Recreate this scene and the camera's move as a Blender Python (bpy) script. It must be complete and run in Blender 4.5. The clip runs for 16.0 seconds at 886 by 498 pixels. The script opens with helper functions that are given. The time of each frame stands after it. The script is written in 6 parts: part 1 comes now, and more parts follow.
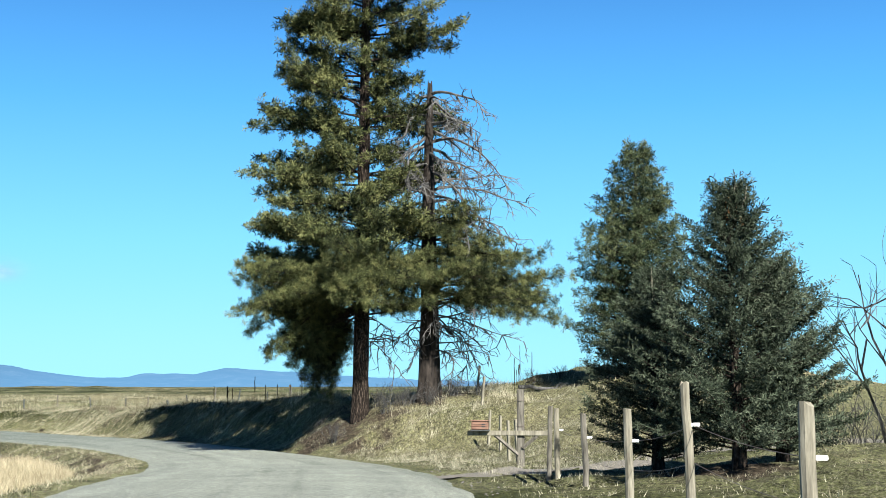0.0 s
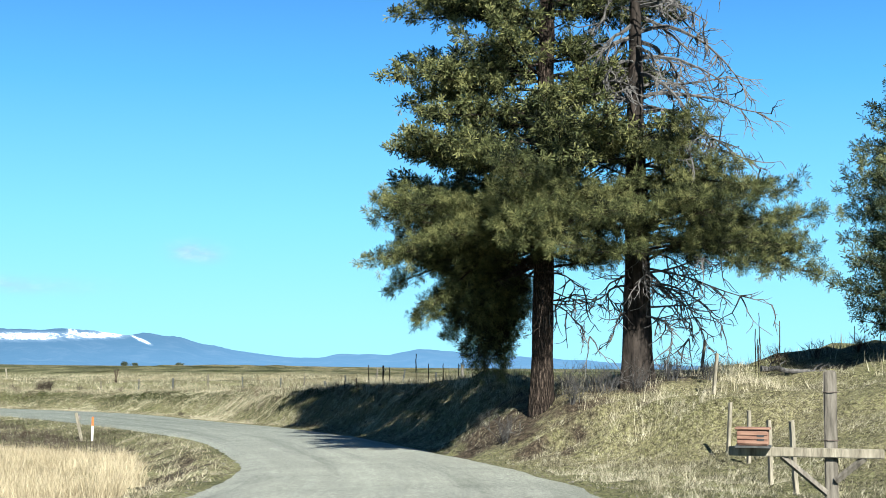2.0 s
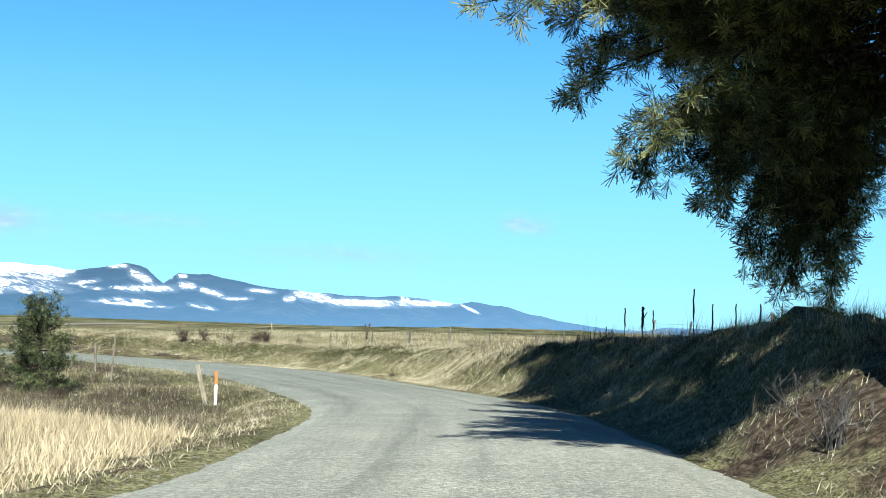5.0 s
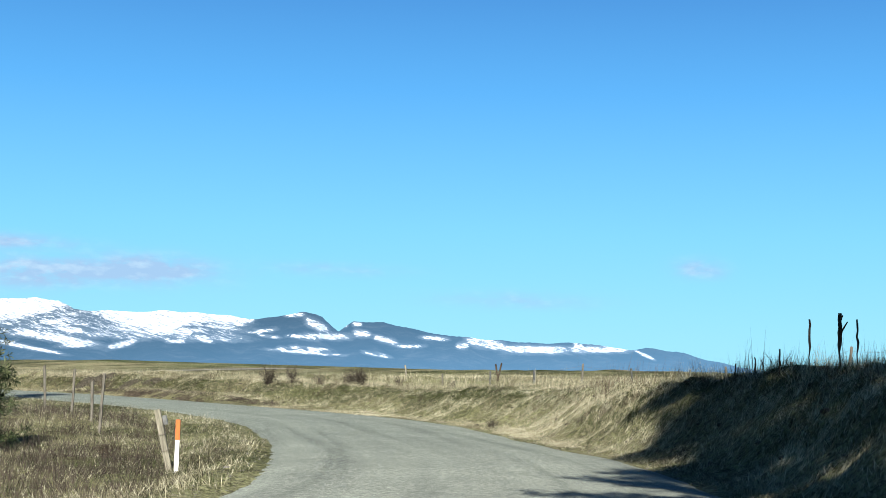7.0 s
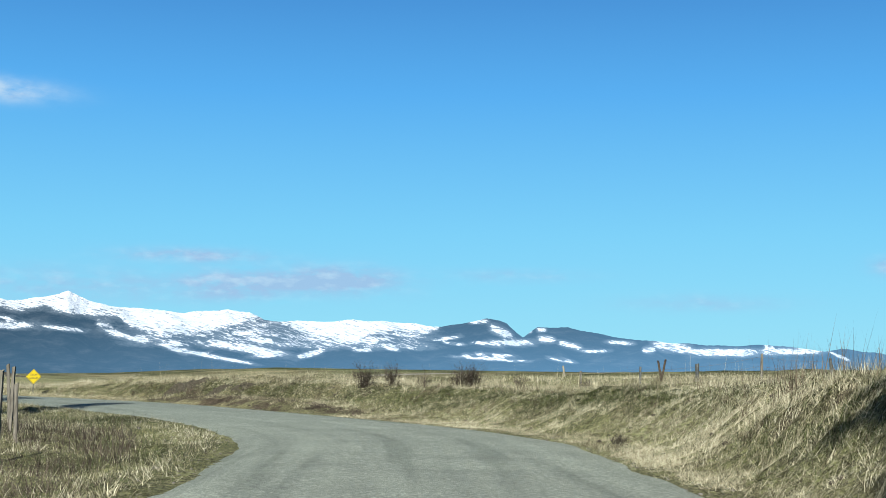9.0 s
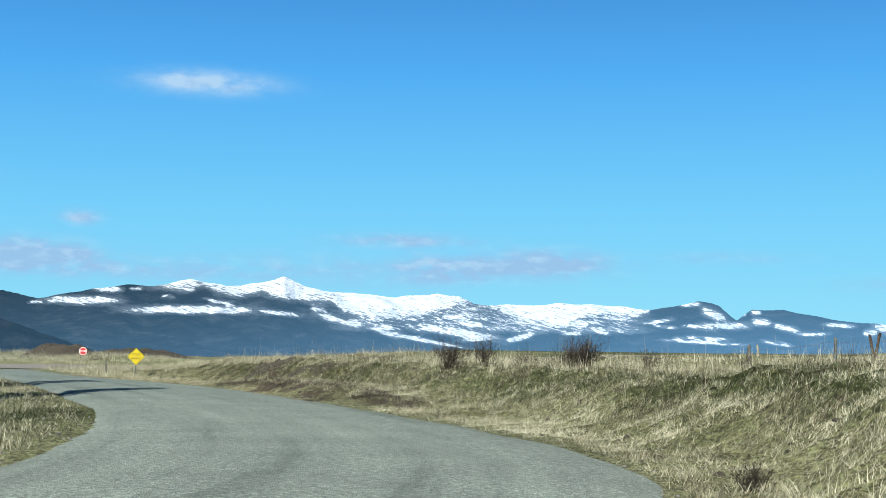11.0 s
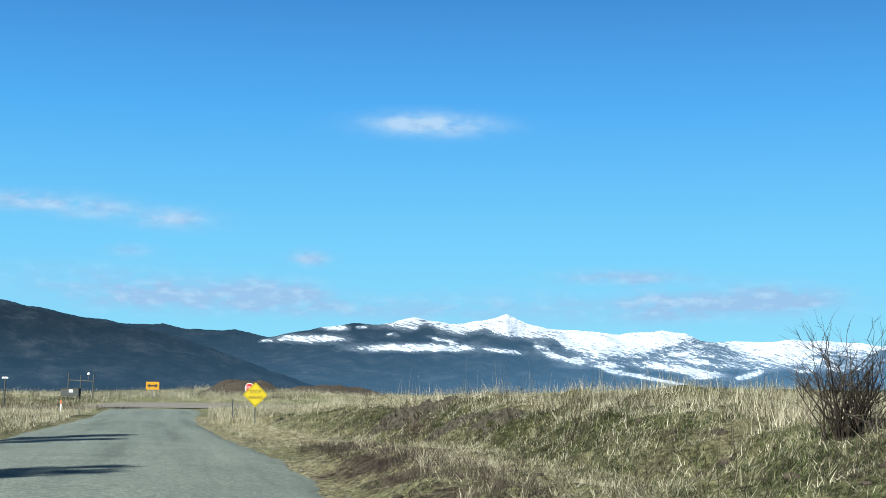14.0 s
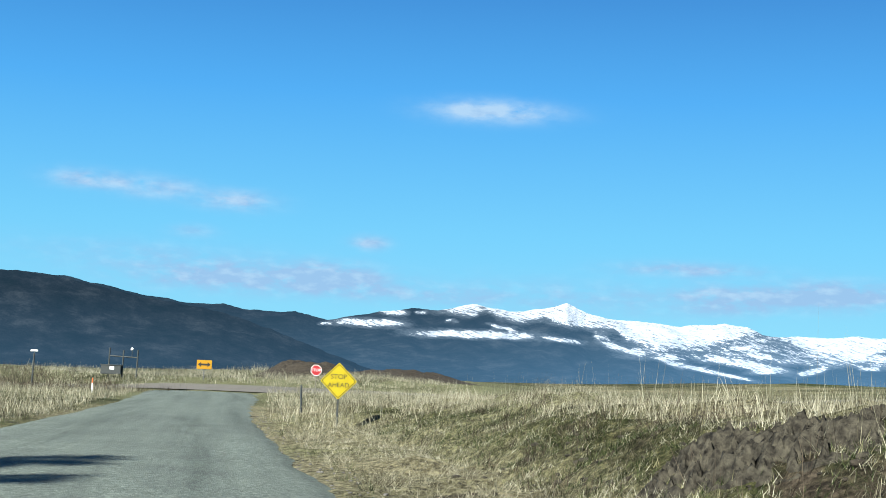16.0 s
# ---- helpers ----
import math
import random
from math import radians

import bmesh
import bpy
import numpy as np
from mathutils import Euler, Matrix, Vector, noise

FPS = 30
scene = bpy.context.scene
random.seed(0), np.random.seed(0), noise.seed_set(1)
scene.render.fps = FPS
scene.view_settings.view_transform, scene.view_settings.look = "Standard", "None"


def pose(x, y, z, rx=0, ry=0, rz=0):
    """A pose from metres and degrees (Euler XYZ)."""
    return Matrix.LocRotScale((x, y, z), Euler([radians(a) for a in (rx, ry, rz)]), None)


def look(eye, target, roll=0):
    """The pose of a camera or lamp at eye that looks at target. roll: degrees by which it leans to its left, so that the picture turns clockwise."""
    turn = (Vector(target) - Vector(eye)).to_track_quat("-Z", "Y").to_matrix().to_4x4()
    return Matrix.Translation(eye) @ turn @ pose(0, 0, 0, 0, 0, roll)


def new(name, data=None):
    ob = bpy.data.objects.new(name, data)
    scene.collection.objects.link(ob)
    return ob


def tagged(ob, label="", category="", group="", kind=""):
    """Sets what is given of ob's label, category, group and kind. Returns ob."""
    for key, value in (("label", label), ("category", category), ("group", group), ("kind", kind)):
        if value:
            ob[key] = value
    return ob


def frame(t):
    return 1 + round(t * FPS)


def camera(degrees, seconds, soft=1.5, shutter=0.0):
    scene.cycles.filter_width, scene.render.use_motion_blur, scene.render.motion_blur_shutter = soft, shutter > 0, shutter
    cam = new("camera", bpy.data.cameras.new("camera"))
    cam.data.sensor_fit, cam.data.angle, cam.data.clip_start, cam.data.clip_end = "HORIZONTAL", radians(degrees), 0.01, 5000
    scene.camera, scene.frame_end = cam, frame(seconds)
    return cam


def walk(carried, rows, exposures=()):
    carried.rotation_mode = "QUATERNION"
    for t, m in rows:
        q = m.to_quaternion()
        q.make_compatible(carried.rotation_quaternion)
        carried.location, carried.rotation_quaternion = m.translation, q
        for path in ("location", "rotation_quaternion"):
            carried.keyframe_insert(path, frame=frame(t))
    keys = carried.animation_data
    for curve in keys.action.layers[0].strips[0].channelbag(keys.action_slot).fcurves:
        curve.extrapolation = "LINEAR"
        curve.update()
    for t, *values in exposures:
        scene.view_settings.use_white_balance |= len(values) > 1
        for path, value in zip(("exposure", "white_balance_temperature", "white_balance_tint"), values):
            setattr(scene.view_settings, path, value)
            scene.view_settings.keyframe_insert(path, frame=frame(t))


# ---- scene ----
cam = camera(36.0, 16.0, soft=0.9)
PATH = [  # seconds, x, y, z, yaw, pitch, roll
    (0.0, -0.00, 0.00, 0.00, 0.00, 5.37, 0.21),
    (0.5, -0.04, 3.77, -0.02, 1.87, 5.28, 0.19),
    (1.0, -0.18, 7.66, -0.10, 3.98, 5.15, -0.11),
    (1.5, -0.40, 11.42, -0.16, 6.09, 4.94, -0.33),
    (2.0, -0.61, 15.15, -0.18, 8.07, 4.62, -0.28),
    (2.5, -0.80, 18.86, -0.30, 10.10, 4.32, -0.31),
    (3.0, -1.04, 22.62, -0.46, 12.30, 3.96, -0.46),
    (3.5, -1.31, 26.36, -0.61, 14.73, 3.53, -0.54),
    (4.0, -1.63, 30.06, -0.77, 17.26, 3.06, -0.75),
    (4.5, -2.06, 33.69, -0.97, 19.67, 2.90, -1.35),
    (4.7, -2.28, 35.10, -1.10, 20.52, 3.02, -1.80),
    (5.0, -2.66, 37.29, -1.24, 21.79, 3.23, -1.76),
    (5.5, -3.41, 40.99, -1.40, 23.79, 3.64, -1.14),
    (6.0, -4.30, 44.70, -1.49, 25.56, 4.09, -0.97),
    (6.5, -5.30, 48.40, -1.57, 27.21, 4.56, -1.40),
    (6.8, -5.98, 50.66, -1.62, 28.29, 4.82, -1.60),
    (7.0, -6.47, 52.20, -1.66, 29.11, 4.99, -1.48),
    (7.5, -7.83, 56.03, -1.76, 31.16, 5.26, -1.26),
    (8.0, -9.22, 59.60, -1.83, 33.17, 5.34, -1.19),
    (8.5, -10.69, 63.04, -1.88, 35.08, 5.25, -1.08),
    (8.7, -11.26, 64.33, -1.92, 35.81, 5.20, -0.96),
    (9.0, -12.12, 66.43, -1.98, 36.83, 5.10, -0.66),
    (9.5, -13.56, 70.12, -2.06, 38.54, 4.90, -0.26),
    (10.0, -15.13, 73.81, -2.13, 40.60, 4.67, -0.19),
    (10.5, -16.96, 77.43, -2.19, 43.05, 4.46, -0.42),
    (10.8, -18.30, 79.57, -2.21, 44.61, 4.37, -0.61),
    (11.0, -19.35, 81.01, -2.22, 45.64, 4.32, -0.68),
    (11.5, -22.18, 84.45, -2.23, 48.04, 4.36, -0.82),
    (12.0, -25.36, 87.84, -2.25, 49.97, 4.46, -0.94),
    (12.5, -28.75, 91.03, -2.28, 51.47, 4.68, -0.96),
    (13.0, -32.28, 93.92, -2.30, 52.64, 5.01, -1.04),
    (13.5, -36.26, 96.87, -2.31, 53.86, 5.43, -0.93),
    (14.0, -40.60, 99.71, -2.30, 55.01, 5.79, -0.77),
    (14.5, -44.95, 102.17, -2.30, 55.87, 5.95, -0.92),
    (15.0, -49.60, 104.41, -2.32, 56.31, 5.84, -1.48),
    (15.5, -54.45, 106.52, -2.33, 56.74, 5.56, -2.13),
    (16.0, -58.90, 108.31, -2.36, 57.53, 5.17, -2.39),
]


def eye_pose(x, y, z, yaw, pitch, roll):
    a, b = radians(yaw), radians(pitch)
    ahead = Vector((-math.sin(a) * math.cos(b), math.cos(a) * math.cos(b), math.sin(b)))
    e = Vector((x, y, z))
    return look(e, e + ahead, -roll)


walk(cam, [(t, eye_pose(*r)) for t, *r in PATH], [(0.0, 1.70, 6500, 10), (2.5, 1.77, 6500, 10), (4.7, 1.77, 6500, 10), (7.0, 1.5, 6650, 10), (8.5, 1.34, 6600, 8), (11.0, 1.3, 6250, 5), (16.0, 1.34, 6250, 6)])

# ---- sun and sky ----
SUN_ELEV = 37.0
SHADOW = Vector((-0.400, 0.9165, 0))  # the way along the ground in which shadows fall
world = bpy.data.worlds.new("sky")
scene.world = world
world.use_nodes = True
wn, wl = world.node_tree.nodes, world.node_tree.links
wn.clear()
sky = wn.new("ShaderNodeTexSky")
sky.sky_type = "NISHITA"
sky.sun_disc = False
sky.sun_elevation = radians(SUN_ELEV)
sky.sun_rotation = math.atan2(-SHADOW.x, -SHADOW.y)
sky.air_density, sky.dust_density, sky.ozone_density = 1.0, 0.3, 2.0
tc_w = wn.new("ShaderNodeTexCoord")
sep = wn.new("ShaderNodeSeparateXYZ")
wl.new(tc_w.outputs["Generated"], sep.inputs[0])


def wmath(op, a, b=None, c=None):
    k = wn.new("ShaderNodeMath")
    k.operation = op
    for s_, v_ in zip(k.inputs, (a, b, c)):
        if v_ is None:
            continue
        if isinstance(v_, (int, float)):
            s_.default_value = v_
        else:
            wl.new(v_, s_)
    return k.outputs[0]


def wmix(fac, a, b):
    k = wn.new("ShaderNodeMix")
    k.data_type = "RGBA"
    for s_, v_ in ((k.inputs[0], fac), (k.inputs[6], a), (k.inputs[7], b)):
        if isinstance(v_, (int, float)):
            s_.default_value = v_
        elif isinstance(v_, tuple):
            s_.default_value = (*v_, 1)
        else:
            wl.new(v_, s_)
    return k.outputs[2]


grad = wn.new("ShaderNodeValToRGB")
stops = [(0.0, (0.168, 0.45, 0.585)), (0.10, (0.108, 0.375, 0.585)), (0.20, (0.050, 0.255, 0.55)), (0.29, (0.026, 0.145, 0.39)), (0.5, (0.009, 0.050, 0.15)), (1.0, (0.005, 0.022, 0.07))]
while len(grad.color_ramp.elements) < len(stops):
    grad.color_ramp.elements.new(0.5)
for e_, (p_, c_) in zip(grad.color_ramp.elements, stops):
    e_.position, e_.color = p_, (*c_, 1)
wl.new(sep.outputs["Z"], grad.inputs["Fac"])
clear = wn.new("ShaderNodeVectorMath")
clear.operation = "SCALE"
clear.inputs["Scale"].default_value = 8.0
wl.new(grad.outputs[0], clear.inputs[0])
blue = wmix(0.05, clear.outputs[0], sky.outputs[0])

# thin clouds: azimuth to the left and elevation, in degrees
az = wmath("MULTIPLY", wmath("ARCTAN2", wmath("MULTIPLY", sep.outputs["X"], -1.0), sep.outputs["Y"]), 57.2958)
el = wmath("MULTIPLY", wmath("ARCSINE", sep.outputs["Z"]), 57.2958)
comb = wn.new("ShaderNodeCombineXYZ")
wl.new(wmath("MULTIPLY", az, 0.42), comb.inputs[0])
wl.new(wmath("MULTIPLY", el, 1.0), comb.inputs[1])
cn = wn.new("ShaderNodeTexNoise")
cn.inputs["Scale"].default_value, cn.inputs["Detail"].default_value, cn.inputs["Roughness"].default_value = 1.6, 6.0, 0.6
wl.new(comb.outputs[0], cn.inputs["Vector"])
CLOUDS = [(18.4, 4.35, 0.9, 0.32, 0.5), (55.6, 11.0, 2.3, 0.34, 0.78), (72.4, 7.25, 1.3, 0.3, 0.6), (69.6, 7.1, 1.6, 0.35, 0.5), (66.2, 6.75, 1.4, 0.3, 0.65), (60.6, 5.3, 0.7, 0.25, 0.55), (68.0, 5.4, 0.9, 0.22, 0.3),
          (62.1, 3.75, 1.8, 0.45, 0.95), (66.5, 3.6, 4.0, 0.5, 0.7), (47.4, 4.65, 2.7, 0.22, 0.65), (41.4, 3.75, 2.4, 0.42, 0.95), (45.6, 3.5, 1.8, 0.4, 0.8), (33.7, 4.0, 2.6, 0.22, 0.25), (58.5, 3.2, 3.0, 0.3, 0.3), (52.0, 3.3, 9.0, 0.6, 0.3), (70.0, 4.3, 6.0, 0.5, 0.18), (26.0, 2.9, 3.0, 0.3, 0.25)]
cover = 0.0
for ca, ce, wa, we, amount in CLOUDS:
    da = wmath("DIVIDE", wmath("SUBTRACT", az, ca), wa)
    de = wmath("DIVIDE", wmath("SUBTRACT", el, ce), we * 1.2)
    r2 = wmath("ADD", wmath("MULTIPLY", da, da), wmath("MULTIPLY", de, de))
    cover = wmath("ADD", wmath("MULTIPLY", wmath("POWER", 2.718, wmath("MULTIPLY", r2, -1.0)), amount), cover)
veil = wmath("MULTIPLY", cover, wmath("MULTIPLY_ADD", cn.outputs["Fac"], 4.4, -0.95))
veil = wmath("MINIMUM", wmath("MAXIMUM", veil, 0.0), 0.85)
fold = wn.new("ShaderNodeTexNoise")
fold.inputs["Scale"].default_value, fold.inputs["Detail"].default_value = 2.6, 4.0
wl.new(comb.outputs[0], fold.inputs["Vector"])
lit = wmath("MINIMUM", wmath("MAXIMUM", wmath("ADD", wmath("MULTIPLY_ADD", fold.outputs["Fac"], 3.6, -1.75), wmath("MULTIPLY", wmath("SUBTRACT", el, 3.6), 0.14)), 0.0), 1.0)
with_cloud = wmix(veil, blue, wmix(lit, (1.85, 2.75, 4.1), (2.7, 3.6, 4.6)))
back = wn.new("ShaderNodeBackground")
back.inputs["Strength"].default_value = 0.079
wout = wn.new("ShaderNodeOutputWorld")
wl.new(with_cloud, back.inputs["Color"])
wl.new(back.outputs[0], wout.inputs["Surface"])

sun_data = bpy.data.lights.new("sun", "SUN")
sun_data.energy, sun_data.angle, sun_data.color = 5.0, radians(0.53), (1.0, 0.965, 0.89)
sun = new("sun", sun_data)
down = Vector((SHADOW.x * math.cos(radians(SUN_ELEV)), SHADOW.y * math.cos(radians(SUN_ELEV)), -math.sin(radians(SUN_ELEV))))
sun.matrix_world = look((0, 0, 60), Vector((0, 0, 60)) + down)


# ---- materials ----
def mat(name, rough=0.8, metal=0.0, sheen=0.5):
    m = bpy.data.materials.new(name)
    m.use_nodes = True
    b = m.node_tree.nodes["Principled BSDF"]
    b.inputs["Roughness"].default_value = rough
    b.inputs["Metallic"].default_value = metal
    b.inputs["Specular IOR Level"].default_value = sheen
    return m, m.node_tree.nodes, m.node_tree.links, b


def noise_node(n, l, scale, detail=4.0, rough=0.6, coord="Object", stretch=None):
    tc = n.new("ShaderNodeTexCoord")
    t = n.new("ShaderNodeTexNoise")
    t.inputs["Scale"].default_value = scale
    t.inputs["Detail"].default_value = detail
    t.inputs["Roughness"].default_value = rough
    if stretch:
        mp = n.new("ShaderNodeMapping")
        mp.inputs["Scale"].default_value = stretch
        l.new(tc.outputs[coord], mp.inputs["Vector"])
        l.new(mp.outputs[0], t.inputs["Vector"])
    else:
        l.new(tc.outputs[coord], t.inputs["Vector"])
    return t


def ramp(n, l, source, stops):
    r = n.new("ShaderNodeValToRGB")
    el = r.color_ramp.elements
    while len(el) < len(stops):
        el.new(0.5)
    for e, (p, c) in zip(el, stops):
        e.position, e.color = p, (*c, 1)
    l.new(source, r.inputs["Fac"])
    return r


def mix(n, l, fac, a, b, mode="MIX"):
    m = n.new("ShaderNodeMix")
    m.data_type, m.blend_type = "RGBA", mode
    for sock, v in ((m.inputs[0], fac), (m.inputs[6], a), (m.inputs[7], b)):
        if isinstance(v, (int, float)):
            sock.default_value = v
        elif isinstance(v, tuple):
            sock.default_value = (*v, 1)
        else:
            l.new(v, sock)
    return m.outputs[2]


def bump(n, l, b, height, strength, distance):
    k = n.new("ShaderNodeBump")
    k.inputs["Strength"].default_value = strength
    k.inputs["Distance"].default_value = distance
    l.new(height, k.inputs["Height"])
    l.new(k.outputs[0], b.inputs["Normal"])


def two_scale(name, dark, light, fine, coarse, rough=0.85, relief=0.02, metal=0.0, stretch=None, tint=None):
    m, n, l, b = mat(name, rough, metal, 0.5 if rough < 0.7 else 0.15)
    f = noise_node(n, l, fine, 5, 0.65, stretch=stretch)
    c = noise_node(n, l, coarse, 3, 0.5)
    r = ramp(n, l, f.outputs["Fac"], [(0.36, dark), (0.64, light)])
    out = mix(n, l, c.outputs["Fac"], r.outputs[0], tint or tuple(0.7 * v for v in dark))
    base = mix(n, l, 0.45, r.outputs[0], out)
    l.new(base, b.inputs["Base Color"])
    if relief:
        bump(n, l, b, f.outputs["Fac"], 0.7, relief)
    return m


def grass_mat(name, stops, thinness=0.25, vary=3.2, shoots=False):
    m, n, l, b = mat(name, 0.75, 0.0, 0.12)
    g = n.new("ShaderNodeNewGeometry")
    c = noise_node(n, l, 0.35, 3, 0.5)
    clump = noise_node(n, l, 5.5, 3, 0.6)
    ad = n.new("ShaderNodeMath")
    ad.operation = "MULTIPLY_ADD"
    ad.inputs[1].default_value = 0.95 if shoots else 0.75
    own = g.outputs["Random Per Island"]
    if shoots:
        sa = n.new("ShaderNodeAttribute")
        sa.attribute_name = "shoot"
        own = sa.outputs["Fac"]
    l.new(own, ad.inputs[0])
    sc = n.new("ShaderNodeMath")
    sc.operation = "MULTIPLY_ADD"
    sc.inputs[1].default_value = 1.5
    sc.inputs[2].default_value = -0.62 - 0.5 * vary
    l.new(c.outputs["Fac"], sc.inputs[0])
    cl = n.new("ShaderNodeMath")
    cl.operation = "MULTIPLY_ADD"
    cl.inputs[1].default_value = vary
    l.new(clump.outputs["Fac"], cl.inputs[0])
    l.new(sc.outputs[0], cl.inputs[2])
    l.new(cl.outputs[0], ad.inputs[2])
    r = ramp(n, l, ad.outputs[0], stops)
    l.new(r.outputs[0], b.inputs["Base Color"])
    thin = n.new("ShaderNodeBsdfTranslucent")
    l.new(r.outputs[0], thin.inputs["Color"])
    both = n.new("ShaderNodeMixShader")
    both.inputs[0].default_value = thinness
    l.new(b.outputs[0], both.inputs[1])
    l.new(thin.outputs[0], both.inputs[2])
    l.new(both.outputs[0], n["Material Output"].inputs["Surface"])
    return m


M_STRAW = grass_mat("dry_straw", [(0.0, (0.014, 0.013, 0.008)), (0.3, (0.070, 0.064, 0.040)), (0.6, (0.205, 0.194, 0.134)), (1.0, (0.430, 0.415, 0.315))], 0.1)
M_PALE = grass_mat("pale_bleached_straw", [(0.0, (0.022, 0.019, 0.011)), (0.2, (0.085, 0.076, 0.047)), (0.5, (0.215, 0.200, 0.132)), (1.0, (0.48, 0.455, 0.335))], 0.1, 1.7)
M_TWIG = grass_mat("grey_brown_twigs", [(0.0, (0.014, 0.011, 0.009)), (0.5, (0.036, 0.029, 0.023)), (1.0, (0.078, 0.064, 0.050))], 0.0, 1.0)
M_GOLD = grass_mat("golden_grass", [(0.0, (0.165, 0.138, 0.086)), (0.45, (0.300, 0.261, 0.168)), (1.0, (0.43, 0.382, 0.262))], 0.2, 1.2)
M_TURF = grass_mat("mixed_turf", [(0.0, (0.009, 0.012, 0.004)), (0.35, (0.024, 0.036, 0.011)), (0.68, (0.052, 0.068, 0.024)), (1.0, (0.190, 0.178, 0.100))], 0.1)
M_STALK = grass_mat("dead_stalk", [(0.0, (0.023, 0.018, 0.013)), (0.6, (0.059, 0.046, 0.033)), (1.0, (0.132, 0.106, 0.073))])


def ground_mat():
    m, n, l, b = mat("roadside_soil_and_thatch", 0.95, 0.0, 0.08)
    a = noise_node(n, l, 0.09, 5, 0.6)
    f = noise_node(n, l, 8.0, 8, 0.78)
    d = noise_node(n, l, 0.6, 4, 0.6)
    wide = noise_node(n, l, 0.0065, 6, 0.62, stretch=(1.0, 1.3, 1))
    straw = ramp(n, l, f.outputs["Fac"], [(0.38, (0.022, 0.019, 0.012)), (0.5, (0.105, 0.095, 0.060)), (0.63, (0.29, 0.268, 0.178))])
    green = ramp(n, l, f.outputs["Fac"], [(0.39, (0.009, 0.010, 0.004)), (0.51, (0.038, 0.041, 0.019)), (0.64, (0.118, 0.108, 0.059))])
    ta = n.new("ShaderNodeAttribute")
    ta.attribute_name = "turf"
    tm = n.new("ShaderNodeMath")
    tm.operation = "MULTIPLY_ADD"
    tm.inputs[1].default_value = 0.30
    l.new(ta.outputs["Fac"], tm.inputs[0])
    l.new(a.outputs["Fac"], tm.inputs[2])
    k = ramp(n, l, tm.outputs[0], [(0.52, (0, 0, 0)), (0.72, (1, 1, 1))])
    base = mix(n, l, k.outputs[0], straw.outputs[0], green.outputs[0])
    crop = ramp(n, l, wide.outputs["Fac"], [(0.40, (0.82, 0.93, 0.66)), (0.46, (0.50, 0.58, 0.38)), (0.51, (1.15, 1.12, 1.0)), (0.57, (0.55, 0.72, 0.38)), (0.63, (1.1, 1.08, 1.0))])
    base = mix(n, l, 1.0, base, crop.outputs[0], "MULTIPLY")
    sa = n.new("ShaderNodeAttribute")
    sa.attribute_name = "soil_and_shade"
    sm = n.new("ShaderNodeMath")
    sm.operation = "MULTIPLY_ADD"
    sm.inputs[1].default_value = 0.32
    l.new(sa.outputs["Fac"], sm.inputs[0])
    l.new(d.outputs["Fac"], sm.inputs[2])
    soil_and_shade = ramp(n, l, sm.outputs[0], [(0.62, (0, 0, 0)), (0.76, (1, 1, 1))])
    fleck = noise_node(n, l, 26.0, 5, 0.7, stretch=(1, 1, 0.6))
    chaff = ramp(n, l, fleck.outputs["Fac"], [(0.50, (0, 0, 0)), (0.64, (0.75, 0.75, 0.75))])
    open_straw = n.new("ShaderNodeMath")
    open_straw.operation = "SUBTRACT"
    open_straw.inputs[0].default_value = 1.0
    l.new(k.outputs[0], open_straw.inputs[1])
    thin = n.new("ShaderNodeMath")
    thin.operation = "MULTIPLY"
    l.new(chaff.outputs[0], thin.inputs[0])
    l.new(open_straw.outputs[0], thin.inputs[1])
    base = mix(n, l, thin.outputs[0], base, (0.266, 0.248, 0.175))
    # brown litter colour, also used to darken the ground for the pines' shade
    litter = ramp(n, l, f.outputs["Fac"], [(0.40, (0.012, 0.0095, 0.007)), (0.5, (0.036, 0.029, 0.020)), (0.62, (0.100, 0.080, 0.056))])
    base = mix(n, l, soil_and_shade.outputs[0], base, litter.outputs[0])
    l.new(base, b.inputs["Base Color"])
    bump(n, l, b, f.outputs["Fac"], 0.9, 0.06)
    return m


